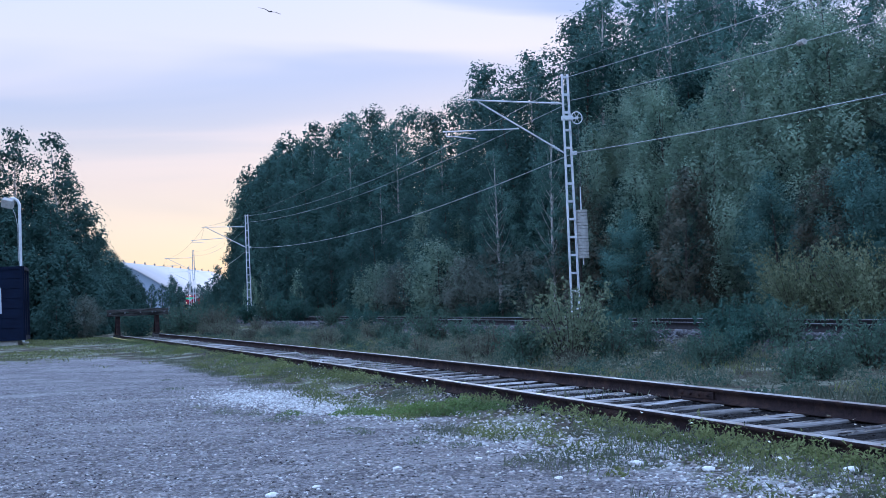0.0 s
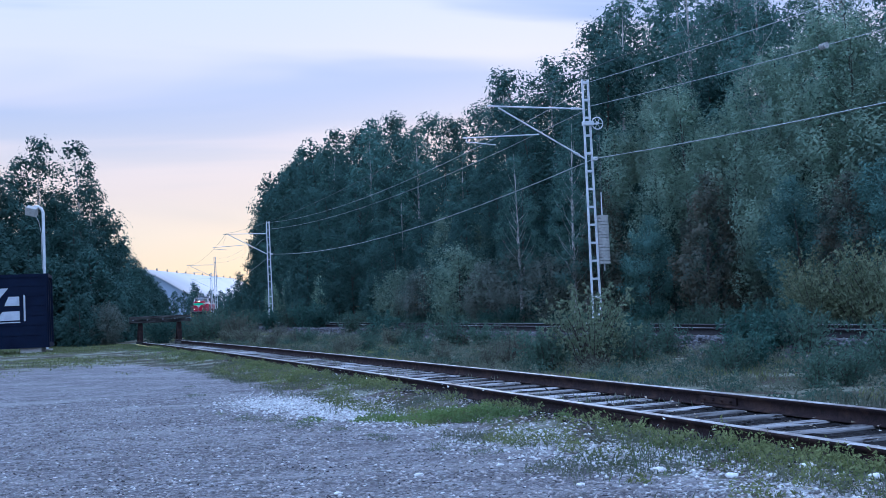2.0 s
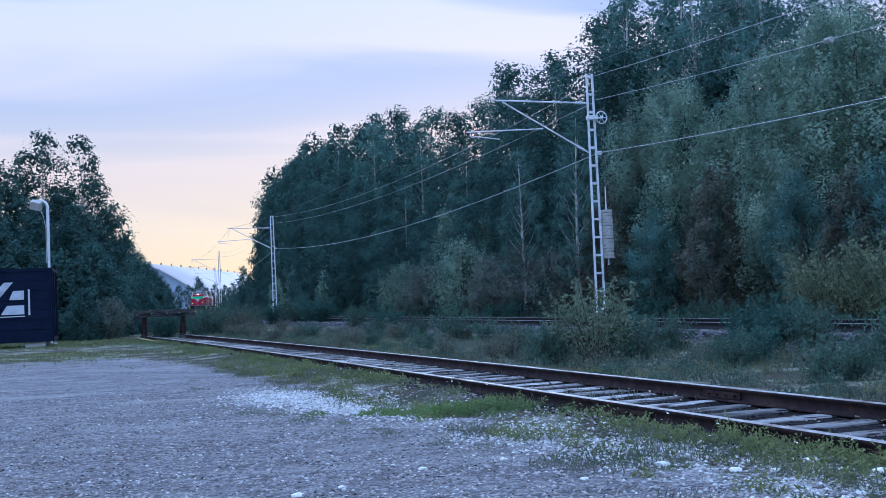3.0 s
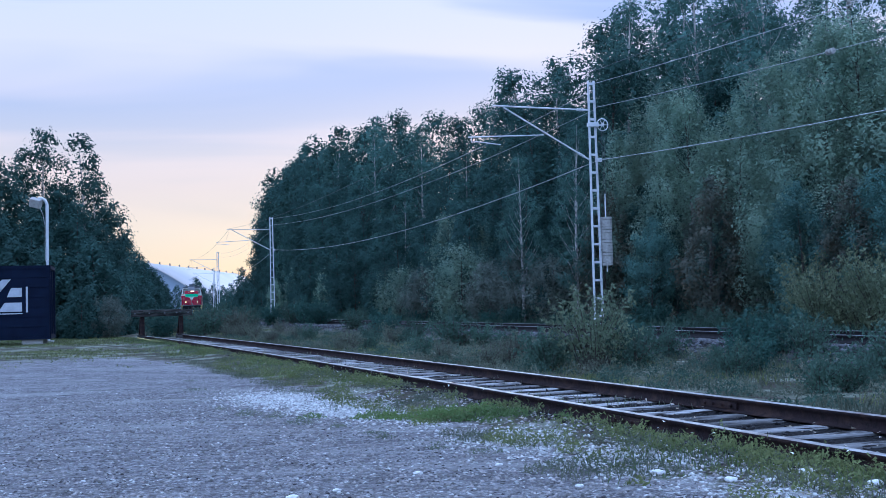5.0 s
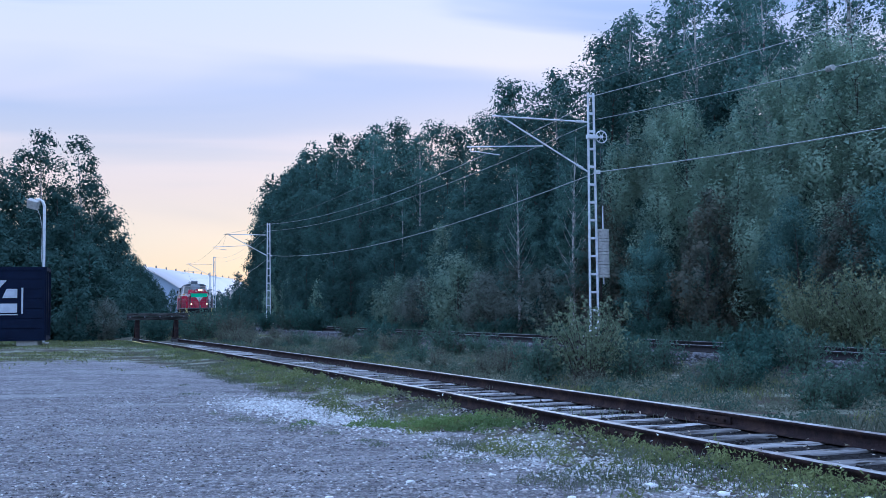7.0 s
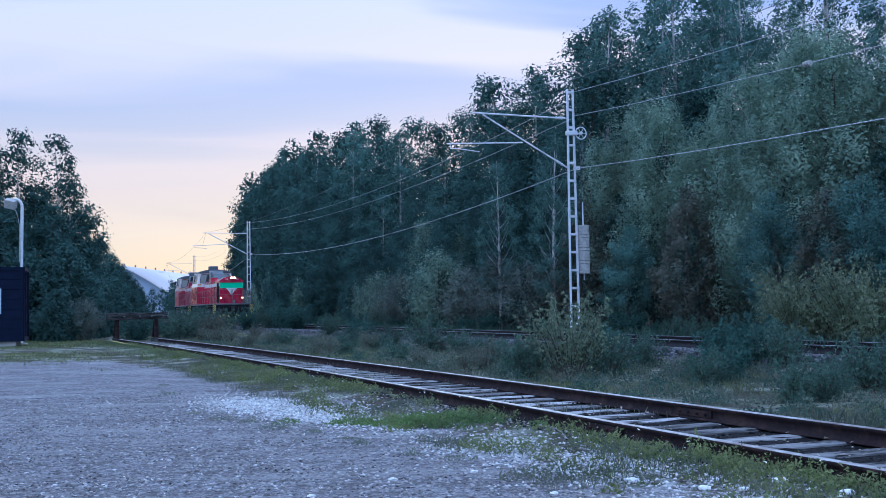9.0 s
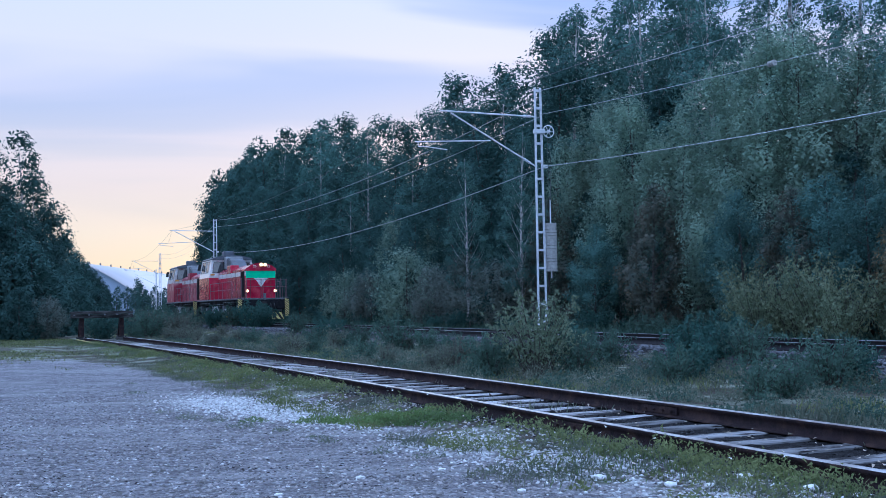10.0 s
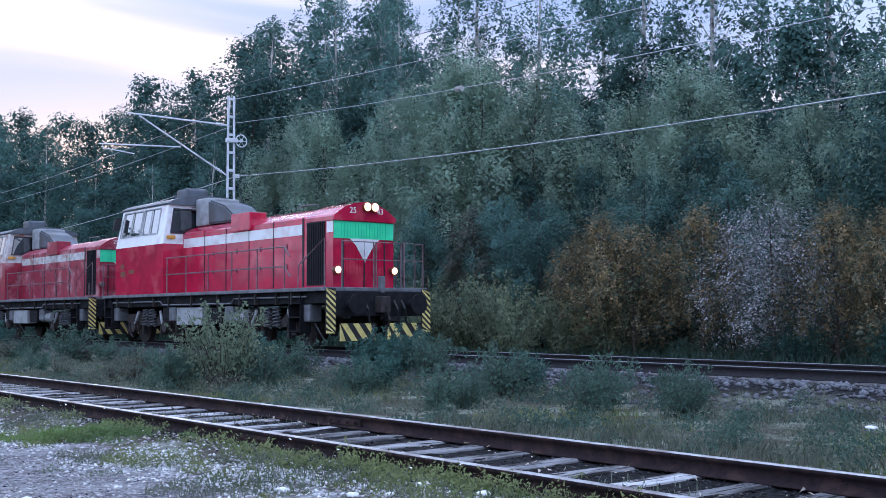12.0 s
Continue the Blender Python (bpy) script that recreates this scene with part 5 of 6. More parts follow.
# trees beyond the yard
for az, d, h, kind in ((-23.8, 64, 9.6, LEFT_B), (-22.6, 66, 10.8, LEFT_A), (-21.6, 66, 12.0, LEFT_A), (-20.7, 64, 8.0, LEFT_B), (-19.5, 67, 11.8, LEFT_A), (-19.0, 68, 9.6, LEFT_A),
                       (-18.7, 70, 8.0, LEFT_B), (-18.3, 74, 5.8, LEFT_B), (-17.6, 84, 6.4, LEFT_B), (-17.2, 98, 6.4, LEFT_B), (-16.7, 92, 5.2, LEFT_B), (-16.9, 118, 6.2, LEFT_B), (-16.3, 112, 5.2, LEFT_B), (-16.5, 132, 5.8, LEFT_B), (-15.9, 140, 5.0, LEFT_B), (-16.2, 155, 5.2, LEFT_B), (-15.75, 165, 4.8, LEFT_B), (-16.1, 180, 5.0, LEFT_B),
                       (-24.5, 58, 4.5, LEFT_C), (-22.8, 57, 4.8, LEFT_C), (-21.2, 57, 4.2, LEFT_C), (-20.2, 56, 3.8, LEFT_C), (-19.2, 58, 4.6, LEFT_C), (-18.4, 60, 3.6, LEFT_C), (-19.8, 53, 2.3, LEFT_C), (-17.6, 63, 3.2, LEFT_C), (-16.9, 66, 2.6, LEFT_C),
                       (-16.2, 72, 2.6, LEFT_C), (-16.3, 84, 2.8, LEFT_C), (-16.1, 100, 3.0, LEFT_C), (-20.0, 61, 7.0, LEFT_B), (-22.0, 60, 6.5, LEFT_B), (-24, 61, 7, LEFT_B)):
    q = polar(az, d)
    plant(kind, q.x, q.y, h, 53 * az)
# low trees before the far hall
for k in range(16):
    q = polar(-18.5 + 0.55 * k, 262 + 9 * (k % 4))
    if abs(main_lat(q.x, q.y)[0]) > 5:
        plant((FAR_C, FAR_B)[k % 2], q.x, q.y, 4.2 + (k * 7) % 3 * 0.7 + (3.2 if k > 5 else 0), 60 * k)
for k in range(14):
    q = main_line(236 + 5.5 * k, (3.6, -3.6)[k % 2] * (1 + 0.05 * (k % 3)))
    plant(FAR_C, q.x, q.y, 5.6 + (k * 5) % 4 * 0.6, 47 * k)
# unseen trees added behind the camera to close the yard and shape reflections
for k in range(20):
    az = 62 + 13.8 * k
    q = polar(az, 38 + 14 * ((k * 7) % 5) / 5)
    if main_lat(q.x, q.y)[0] < -12 or main_lat(q.x, q.y)[0] > 8:
        plant((FAR_C, FAR_B, FAR_D)[k % 3], q.x, q.y, (5.5 + (k * 5) % 4) if k < 16 else 2.8, 60 * k)


# ---------------- yard things: container, lamp post, buffer stop, hall ----------------
M_NAVY = material("navy_container_paint", (0.007, 0.013, 0.036), 0.85, 0.0, (0.005, 0.009, 0.026), 2, 0.05, 10, spec=0.15)
M_LOGO = material("pale_logo_paint", (0.55, 0.58, 0.66), 0.55, 0, (0.44, 0.47, 0.55), 4)
M_TIMB = old_wood("old_timber", (0.15, 0.145, 0.14), (0.06, 0.056, 0.054), (0.02, 0.018, 0.018))
M_HALL = material("white_membrane_roof", (0.66, 0.59, 0.56), 0.6, 0, (0.60, 0.54, 0.52), 0.05)
# the gable's bluish shade is put into its wall colour
M_HALLB = material("shade_blue_hall_wall", (0.40, 0.47, 0.60), 0.6, 0, (0.36, 0.43, 0.56), 0.08)



def container():
    """Tall navy box; local x along its long front, y away, its right end towards the track."""
    c = polar(-21.32, 46.0)
    root = empty("shipping_container", Matrix.Translation((c.x, c.y, 0.0)) @ pose(0, 0, 0, 0, 0, 17), label="navy blue shipping container with pale stripes on concrete blocks", category="container")
    L, W, z0, z1 = 6.06, 2.44, 0.22, 3.16
    bm = bmesh.new()
    box(bm, -L, 0, 0.03, W, z0 + 0.1, z1 - 0.06)
    part("body", bm, M_NAVY, root)
    for i in range(7):      # broad horizontal planks of sheeting on the front
        bm = bmesh.new()
        h = (z1 - z0 - 0.2) / 7
        box(bm, -L + 0.1, -0.1, -0.012 if i % 2 else 0.0, 0.03, z0 + 0.1 + i * h + 0.01, z0 + 0.1 + (i + 1) * h - 0.01)
        part("panel", bm, M_NAVY, root)
    bm = bmesh.new()
    for q in ((-L, 0, -0.03, 0.05, z1 - 0.12, z1), (-L, 0, -0.03, 0.05, z0, z0 + 0.1), (-0.1, 0, -0.03, 0.05, z0 + 0.1, z1 - 0.12), (-L, -L + 0.1, -0.03, 0.05, z0 + 0.1, z1 - 0.12)):
        box(bm, *q)
    part("front_frame", bm, M_NAVY, root)
    bm = bmesh.new()
    for q in ((-0.02, 0.06, 0.05, 0.15, z0, z1), (-0.02, 0.06, W - 0.1, W, z0, z1), (-0.02, 0.06, 0.15, W - 0.1, z1 - 0.14, z1), (-0.02, 0.06, 0.15, W - 0.1, z0, z0 + 0.16)):
        box(bm, *q)
    part("end_frame", bm, M_NAVY, root)
    # black plate stands in for the shaded inside of an open end
    bm = bmesh.new()
    box(bm, 0.0, 0.03, 0.2, 1.2, z0 + 0.2, 1.72)
    part("door_opening", bm, M_BLACK, root, "black plate for the dark opening in the container's end")
    for y in (0.5, 0.9, 1.6, 2.0):
        bm = bmesh.new()
        tube(bm, [(0.05, y, z0 + 0.2), (0.05, y, z1 - 0.2)], 0.018, seg=6)
        part("lock_rod", bm, M_NAVY, root)
    for q in ([(-1.02, 1.92), (-1.02, 2.28), (-1.42, 2.28), (-1.58, 1.92)], [(-1.02, 1.34), (-1.02, 1.70), (-1.66, 1.70), (-1.90, 1.34)],
              [(-1.42, 2.62), (-1.75, 2.62), (-3.0, 1.25), (-2.55, 1.25)], [(-1.72, 2.26), (-3.4, 2.26), (-3.4, 1.92), (-2.02, 1.92)], [(-0.80, 1.30), (-0.80, 2.32), (-0.87, 2.32), (-0.87, 1.30)], [(-1.0, 1.24), (-1.0, 1.28), (-1.95, 1.28), (-1.98, 1.24)]):
        bm = bmesh.new()
        extrude_quad(bm, [(x, -0.034, z) for x, z in q], -0.006)
        bmesh.ops.recalc_face_normals(bm, faces=bm.faces)
        part("stripe", bm, M_LOGO, root, "pale slanting stripe")
    for x in (-5.6, -3.0, -0.45):
        bm = bmesh.new()
        box(bm, x - 0.6 if x > -1 else x - 0.4, x + 0.2, 0.1, 2.3, -0.05, z0, bev=0.02)
        part("concrete_block", bm, M_CONC, root, "concrete support block")
    return root


container()


def lamp_post():
    c = polar(-21.38, 49.5)
    root = empty("lamp_post", Matrix.Translation((c.x, c.y, ground_z(c.x, c.y))), label="slim galvanised lamp post with a floodlight", category="lamp post")
    bm = bmesh.new()
    tube(bm, [(0, 0, 0), (0, 0, 5.9), (-0.06, -0.02, 6.1), (-0.2, -0.05, 6.2), (-0.34, -0.1, 6.2)], 0.075, 0.05, 10)
    part("pole", bm, M_GALV, root)
    bm = bmesh.new()
    box(bm, -0.26, 0.2, -0.14, 0.14, -0.2, 0.18, m=Matrix.Translation((-0.42, -0.12, 6.0)) @ pose(0, 0, 0, 25, 15, 0), bev=0.03)
    part("lamp_head", bm, M_CONC, root, "pale floodlight head")
    bm = bmesh.new()
    tube(bm, [(-0.3, -0.1, 5.85), (-0.16, -0.08, 5.5), (-0.07, -0.07, 5.0), (-0.07, -0.07, 3.5)], 0.012, seg=5)
    part("cable", bm, M_WIRE, root)
    bm = bmesh.new()
    box(bm, -0.2, 0.2, -0.2, 0.2, -0.2, 0.06, bev=0.02)
    part("foot", bm, M_CONC, root)


lamp_post()


def buffer_stop():
    y = NEAR_END
    c, d = near_line(y), near_dir(y)
    ang = math.atan2(d.y, d.x) - math.pi / 2
    root = empty("buffer_stop", Matrix.Translation((c.x, c.y, 0)) @ Matrix.Rotation(ang, 4, "Z"), label="old buffer stop of bent rails with a weathered timber beam", category="buffer stop")
    for sx in (-0.82, 0.82):
        for y0, y1, z1 in ((0.0, 0.05, 1.12), (0.75, 0.1, 1.05)):
            bm = bmesh.new()
            flat_bar(bm, (sx, y0, -0.05), (sx, y1, z1), 0.17, 0.10, (1, 0, 0))
            flat_bar(bm, (sx, y0 + 0.06, -0.05), (sx, y1 + 0.06, z1), 0.06, 0.16, (1, 0, 0))
            part("upright", bm, M_RUST, root, "rusty rail upright")
        bm = bmesh.new()
        box(bm, sx - 0.18, sx + 0.18, -0.1, 0.35, 0.0, 0.2, bev=0.03)
        part("foot_block", bm, M_TIMB, root)
    for z0, z1 in ((0.98, 1.13), (1.14, 1.27)):
        bm = bmesh.new()
        box(bm, -1.28, 1.28, -0.16, 0.03, z0, z1, bev=0.02)
        part("beam", bm, M_TIMB, root, "grey weathered timber beam")
    for x in (-1.15, -0.55, 0.1, 0.6, 1.1):
        bm = bmesh.new()
        disc(bm, (x, -0.17, 1.12), (0, 1, 0), 0.035, 0.03, 10)
        part("bolt_plate", bm, M_SILL, root)


buffer_stop()

# yellow pole lying in the grass by the stop
p0, p1 = polar(-17.1, 46.0), polar(-16.0, 41.0)
bm = bmesh.new()
tube(bm, [(p0.x, p0.y, 0.14), (p1.x, p1.y, 0.08)], 0.018, seg=8)
tagged(part("fallen_pole", bm, M_YEL, None), "thin yellow pole lying in the grass", "pole")


def hall():
    """Far white barrel-roofed hall that runs away from the viewer, with bluish shade painted into its gable wall."""
    root = empty("sports_hall", Matrix.Translation((-99, 330, 0)), label="large white barrel-roofed hall with a bluish shaded gable", category="hall")

    def arch(w, h, k=28):
        return [(w * math.cos(math.pi * (1 - i / k)), h * (1 - abs(math.cos(math.pi * i / k)) ** 1.25)) for i in range(k + 1)]

    bm = bmesh.new()
    outer = [[bm.verts.new((x, y, max(0.0, z))) for x, z in arch(25.0, 16.0)] for y in (-2, 30, 60, 90, 130)]
    inner = [bm.verts.new((x, -2, max(0.0, z))) for x, z in arch(24.4, 15.5)]
    for a, b in zip(outer, outer[1:]):
        for i in range(28):
            bm.faces.new((a[i], a[i + 1], b[i + 1], b[i]))
    for i in range(28):
        bm.faces.new((outer[0][i], outer[0][i + 1], inner[i + 1], inner[i]))
    bm.faces.new(outer[-1])
    part("roof", bm, M_HALL, root, "white curved membrane roof", True)
    bm = bmesh.new()
    a = [bm.verts.new((x, -0.5, max(0.0, z))) for x, z in arch(24.5, 15.6)]
    b = [bm.verts.new((x, 0.5, max(0.0, z))) for x, z in arch(24.5, 15.6)]
    for i in range(28):
        bm.faces.new((a[i], a[i + 1], b[i + 1], b[i]))
    bm.faces.new(a)
    bm.faces.new(b[::-1])
    part("gable_wall", bm, M_HALLB, root, "curved gable wall with its bluish shade painted in")
    for y in range(4, 128, 12):
        bm = bmesh.new()
        tube(bm, [(0, y, 15.8), (0, y, 16.7)], 0.22, seg=6)
        part("vent_pipe", bm, M_SILL, root)


hall()


# ---------------- a bird crossing the sky ----------------
def bird():
    root = empty("flying_bird", Matrix.Identity(4), label="dark gull gliding with spread wings", category="bird")
    bm = bmesh.new()
    tube(bm, [(-0.22, 0, 0), (-0.1, 0, 0.0), (0.08, 0, 0.01), (0.2, 0, 0.02), (0.28, 0, 0.01)], 0.05, 0.02, 8)
    part("body", bm, M_GRILLE, root)
    bm = bmesh.new()
    extrude_quad(bm, [(-0.2, -0.03, 0), (-0.36, -0.09, 0), (-0.36, 0.09, 0), (-0.2, 0.03, 0)], 0.012)
    part("tail", bm, M_GRILLE, root)
    for sy in (-1, 1):
        bm = bmesh.new()
        for a, b, w0, w1, z0, z1 in ((0.03, 0.32, 0.15, 0.13, 0.0, 0.07), (0.32, 0.68, 0.13, 0.03, 0.07, 0.05)):
            extrude_quad(bm, [(0.10, sy * a, z0), (0.13, sy * b, z1), (0.13 - w1, sy * b, z1), (0.10 - w0, sy * a, z0)], 0.014)
        part("wing", bm, M_GRILLE, root)
    return root


gull = bird()


# ---------------- shrubs and weeds between the tracks ----------------
def make_bush(name, seed, h, w, stems, leaves, leaf_mat, label, leaf=0.045, bare=0.25, up=1.0, spread=0.11):
    """Many-stemmed shrub: thin stems fanning from the foot, leaves set along them."""
    r = np.random.default_rng(seed)
    root = empty(name, Matrix.Identity(4), label=label, category="shrub", group="shrubs between the tracks")
    bm = bmesh.new()
    cs, ds = [], []
    per = leaves // stems
    for i in range(stems):
        a = r.uniform(0, 2 * math.pi)
        lean = r.uniform(0.05, 1.0) ** 0.7 * w / 2
        b0 = Vector((math.cos(a), math.sin(a), 0)) * r.uniform(0, 0.16 * w)
        hh = h * r.uniform(0.55, 1.08) * (1 - 0.25 * (lean / (w / 2)) ** 2)
        tip = b0 + Vector((math.cos(a) * lean, math.sin(a) * lean, hh))
        mid = b0.lerp(tip, 0.5) + Vector((-math.cos(a), -math.sin(a), 0.25)) * 0.12 * lean
        pts = [b0, mid, tip]
        tube(bm, pts, 0.009, 0.003, seg=3)
        for j in range(per):
            k = bare + (1.02 - bare) * r.random() ** 0.9
            p = b0 * (1 - k) ** 2 + mid * 2 * k * (1 - k) + tip * k * k
            sp = spread * w * (1.1 - k) + 0.025
            cs.append((p.x + r.normal(0, sp), p.y + r.normal(0, sp), max(0.05, p.z + r.normal(0, sp * 0.6))))
    tagged(part("branchwork", bm, M_BARK, root), kind="stuff")
    v, f = leaf_quads(r, np.array(cs), leaf * 1.1, 0.5, -0.7 * up, True)
    ob = new("foliage", np_mesh("foliage", v, f, leaf_mat))
    ob.parent = root
    return root, h


B_TALL = make_bush("willow_bush", 51, 1.5, 1.55, 64, 3000, M_LEAF_SAGE, "tall many-stemmed willow bush by the siding", leaf=0.034, bare=0.30, spread=0.05)
B_DARK = make_bush("alder_bush", 52, 1.3, 1.5, 26, 2100, M_LEAF_BUSH, "dark green alder bush between the tracks", leaf=0.055, bare=0.08)
B_MIX = make_bush("willow_bush", 53, 1.0, 1.4, 30, 1700, M_LEAF_WIL, "loose low willow bush between the tracks", leaf=0.04, bare=0.12)
B_DRY = make_bush("weed_clump", 54, 0.8, 1.1, 40, 900, M_WEEDB, "clump of dry brown weeds between the tracks", leaf=0.03, bare=0.3)
B_THICK = make_bush("willow_thicket", 55, 2.3, 2.2, 60, 3600, M_LEAF_YEL, "yellow-green willow thicket behind the track", leaf=0.048, bare=0.15, spread=0.06)

for kind, x, y, h in ((B_TALL, 2.15, 19.0, 1.55), (B_MIX, 2.9, 18.9, 0.8), (B_MIX, 1.3, 19.6, 0.75),
                      (B_DARK, 5.0, 19.4, 1.0), (B_DARK, 5.75, 20.0, 0.85), (B_MIX, 5.9, 18.9, 0.8), (B_MIX, 5.8, 15.0, 0.8), (B_DARK, 6.45, 15.6, 0.65), (B_MIX, 4.0, 16.6, 0.6), (B_DARK, 4.4, 17.2, 0.7),
                      (B_DARK, -3.15, 40.5, 1.05), (B_MIX, -0.45, 30.2, 1.0), (B_MIX, 0.4, 29.5, 0.7), (B_DARK, -8.9, 60.0, 1.55), (B_DARK, -7.8, 57.5, 1.3), (B_MIX, -10.2, 62.5, 1.4), (B_DARK, -11.6, 64.0, 1.3), (B_MIX, -15.0, 67.5, 1.6), (B_MIX, -13.4, 66.0, 1.4),
                      (B_DARK, -16.2, 71.0, 1.5), (B_MIX, -17.6, 76, 1.6), (B_MIX, -5.0, 47.0, 0.9), (B_MIX, 0.95, 26.4, 0.6), (B_MIX, -1.8, 34.5, 0.8), (B_MIX, 5.9, 12.2, 0.62), (B_MIX, 7.6, 13.0, 0.6), (B_MIX, 6.8, 13.6, 0.7), (B_DARK, 3.3, 22.4, 0.9), (B_MIX, 3.9, 21.6, 0.8)):
    plant(kind, x, y, h, 97 * x, sink=0.02)
for k in range(34):      # rough growth behind the buffer stop, up to the main line
    d_ = 50 + 52 * (k / 34) ** 1.2
    q = polar(rnd.uniform(-16.4, -11.6), d_)
    if -9 < main_lat(q.x, q.y)[0] < -2.6 or near_lat(q.x, q.y) < 2.0:
        plant((B_DRY, B_MIX, B_DARK)[k % 3], q.x, q.y, rnd.uniform(0.8, 1.5), rnd.uniform(0, 360), sink=0.02)
q = polar(-18.5, 54)
plant(DUSKY, q.x, q.y, 1.9, 40)
for k in range(46):      # dry weeds scattered over the strip
    y = rnd.uniform(9, 58)
    lat = rnd.uniform(1.7, 6.5)
    q = near_line(y, lat)
    if main_lat(q.x, q.y)[0] < -3.4:
        plant(B_DRY if rnd.random() < 0.65 else B_MIX, q.x, q.y, rnd.uniform(0.3, 0.75), rnd.uniform(0, 360), sink=0.02)
s = 3.0
while s < 120:           # thicket behind the main track
    willows = 17 < s < 24.5
    q = main_line(s, rnd.uniform(3.8, 5.0) if willows else rnd.uniform(4.3, 6.3))
    plant(B_THICK if willows else B_DARK if rnd.random() < 0.7 else B_MIX, q.x, q.y, rnd.uniform(1.8, 2.4) if willows else rnd.uniform(0.6, 1.05), rnd.uniform(0, 360), sink=0.02)
    s += rnd.uniform(1.4, 2.4) * (0.55 if willows else 1.0) * (1 + 0.5 * smooth(60, 120, s))
for az, d, h in ((-0.6, 60, 4.2), (-1.8, 63, 3.6), (2.9, 54, 3.4), (-6.7, 84, 3.2), (-4.8, 74, 3.0), (1.4, 57, 2.8), (-8.6, 95, 3.2), (4.6, 48, 3.0)):
    q = polar(az, d)
    plant(LEFT_C, q.x, q.y, h, 31 * d)


# any kind not met with so far stands deeper in the wood
for k, proto in enumerate((BIRCH, ALDER, BLUE, WILLOW, SALLOW, THIN, MID_A, MID_B, MID_C, MID_D, FAR_A, FAR_B, FAR_C, FAR_D)):
    if proto[0].name not in used:
        q = main_line(42 + 4 * k, 19)
        plant(proto, q.x, q.y, 14, 0)


# ---------------- grass: too many blades to count ----------------
def grass(name, spots, blade_h, blade_w, mat, label, lean=0.45):
    """One mesh of bent blades: a triangle on a quad each, at the given ground spots."""
    r = np.random.default_rng(len(spots))
    k = len(spots)
    pos = np.array([(x, y, ground_z(x, y) - 0.01) for x, y in spots])
    a = r.uniform(0, 2 * math.pi, k)
    h = blade_h * r.uniform(0.45, 1.25, k)
    w = blade_w * r.uniform(0.6, 1.3, k)
    d = np.stack([np.cos(a), np.sin(a), np.zeros(k)], 1)
    e = np.stack([-np.sin(a), np.cos(a), np.zeros(k)], 1)
    up = np.array([0, 0, 1.0])
    ln = (lean * r.uniform(0.2, 1.2, k) * h)[:, None]
    mid = pos + up * (h * 0.6)[:, None] + d * ln * 0.35
    tip = pos + up * h[:, None] + d * ln
    hw = (w / 2)[:, None]
    v = np.stack([pos - e * hw, pos + e * hw, mid + e * hw * 0.8, tip, mid - e * hw * 0.8], 1).reshape(-1, 3)
    f = np.arange(5 * k).reshape(k, 5)
    return tagged(new(name, np_mesh(name, v, f, mat)), label, "grass", kind="stuff")


def scatter(n, y0, y1, lat0, lat1, dens, power=1.0):
    """Spots along the siding between two offsets, thinned by a patchy density."""
    out = []
    while len(out) < n:
        y = y0 + (y1 - y0) * rnd.random() ** power
        q = near_line(y, rnd.uniform(lat0, lat1))
        if rnd.random() < dens(q.x, q.y):
            out.append((q.x, q.y))
    return out


def patchy(scale, lo, hi, seed):
    return lambda x, y: smooth(lo, hi, noise.noise((x * scale, y * scale, seed)) * 0.5 + 0.5)


def weeds(name, clumps, mat, label, leaf=0.014, per=60):
    """One mesh of small broad leaves heaped into low clumps; clumps: x, y, radius, height."""
    r = np.random.default_rng(len(clumps) + 11)
    cs = []
    for x, y, rad, h in clumps:
        n = max(8, int(per * (rad / 0.12) ** 1.4 * (h / 0.1) ** 0.5))
        a, q = r.uniform(0, 2 * math.pi, n), rad * r.uniform(0, 1, n) ** 0.6
        z = h * r.uniform(0.05, 1.0, n) * (1 - 0.75 * (q / rad) ** 2)
        gz = ground_z(x, y)
        cs.append(np.stack([x + q * np.cos(a), y + q * np.sin(a), gz + z], 1))
    v, f = leaf_quads(r, np.concatenate(cs), leaf, 0.45, -0.5, True)
    return tagged(new(name, np_mesh(name, v, f, mat)), label, "weeds", kind="stuff")


verge = patchy(0.55, 0.42, 0.62, 1.5)


def clumps(spots, rad, h):
    return [(x, y, rad * rnd.uniform(0.5, 1.4), h * rnd.uniform(0.35, 1.4)) for x, y in spots]


grass("verge_grass", scatter(8000, 4.5, 46, -2.5, -0.95, lambda x, y: verge(x, y) * smooth(-2.7, -1.4, near_lat(x, y)), 1.2), 0.07, 0.005, M_GRASS, "short green grass along the siding")
grass("verge_straw", scatter(7000, 4.5, 46, -2.7, -0.95, patchy(1.1, 0.47, 0.62, 4.5), 1.3), 0.08, 0.005, M_GRASSD, "dry straw along the siding")
weeds("verge_weeds", clumps(scatter(310, 4.6, 32, -2.4, -1.0, lambda x, y: 0.15 + verge(x, y), 1.25), 0.13, 0.10), M_WEED, "low broad-leaved weeds along the siding", 0.019, 45)
weeds("rail_side_weeds", clumps(scatter(300, 4.6, 42, -1.35, -0.84, lambda x, y: 0.35 + verge(x, y), 1.25), 0.10, 0.13), M_WEED, "olive weeds close against the siding's rail", 0.019, 45)
weeds("verge_dry_weeds", clumps(scatter(300, 4.6, 34, -2.6, -1.0, patchy(1.1, 0.45, 0.62, 4.5), 1.2), 0.12, 0.08), M_GRASSD, "brownish weeds along the siding")
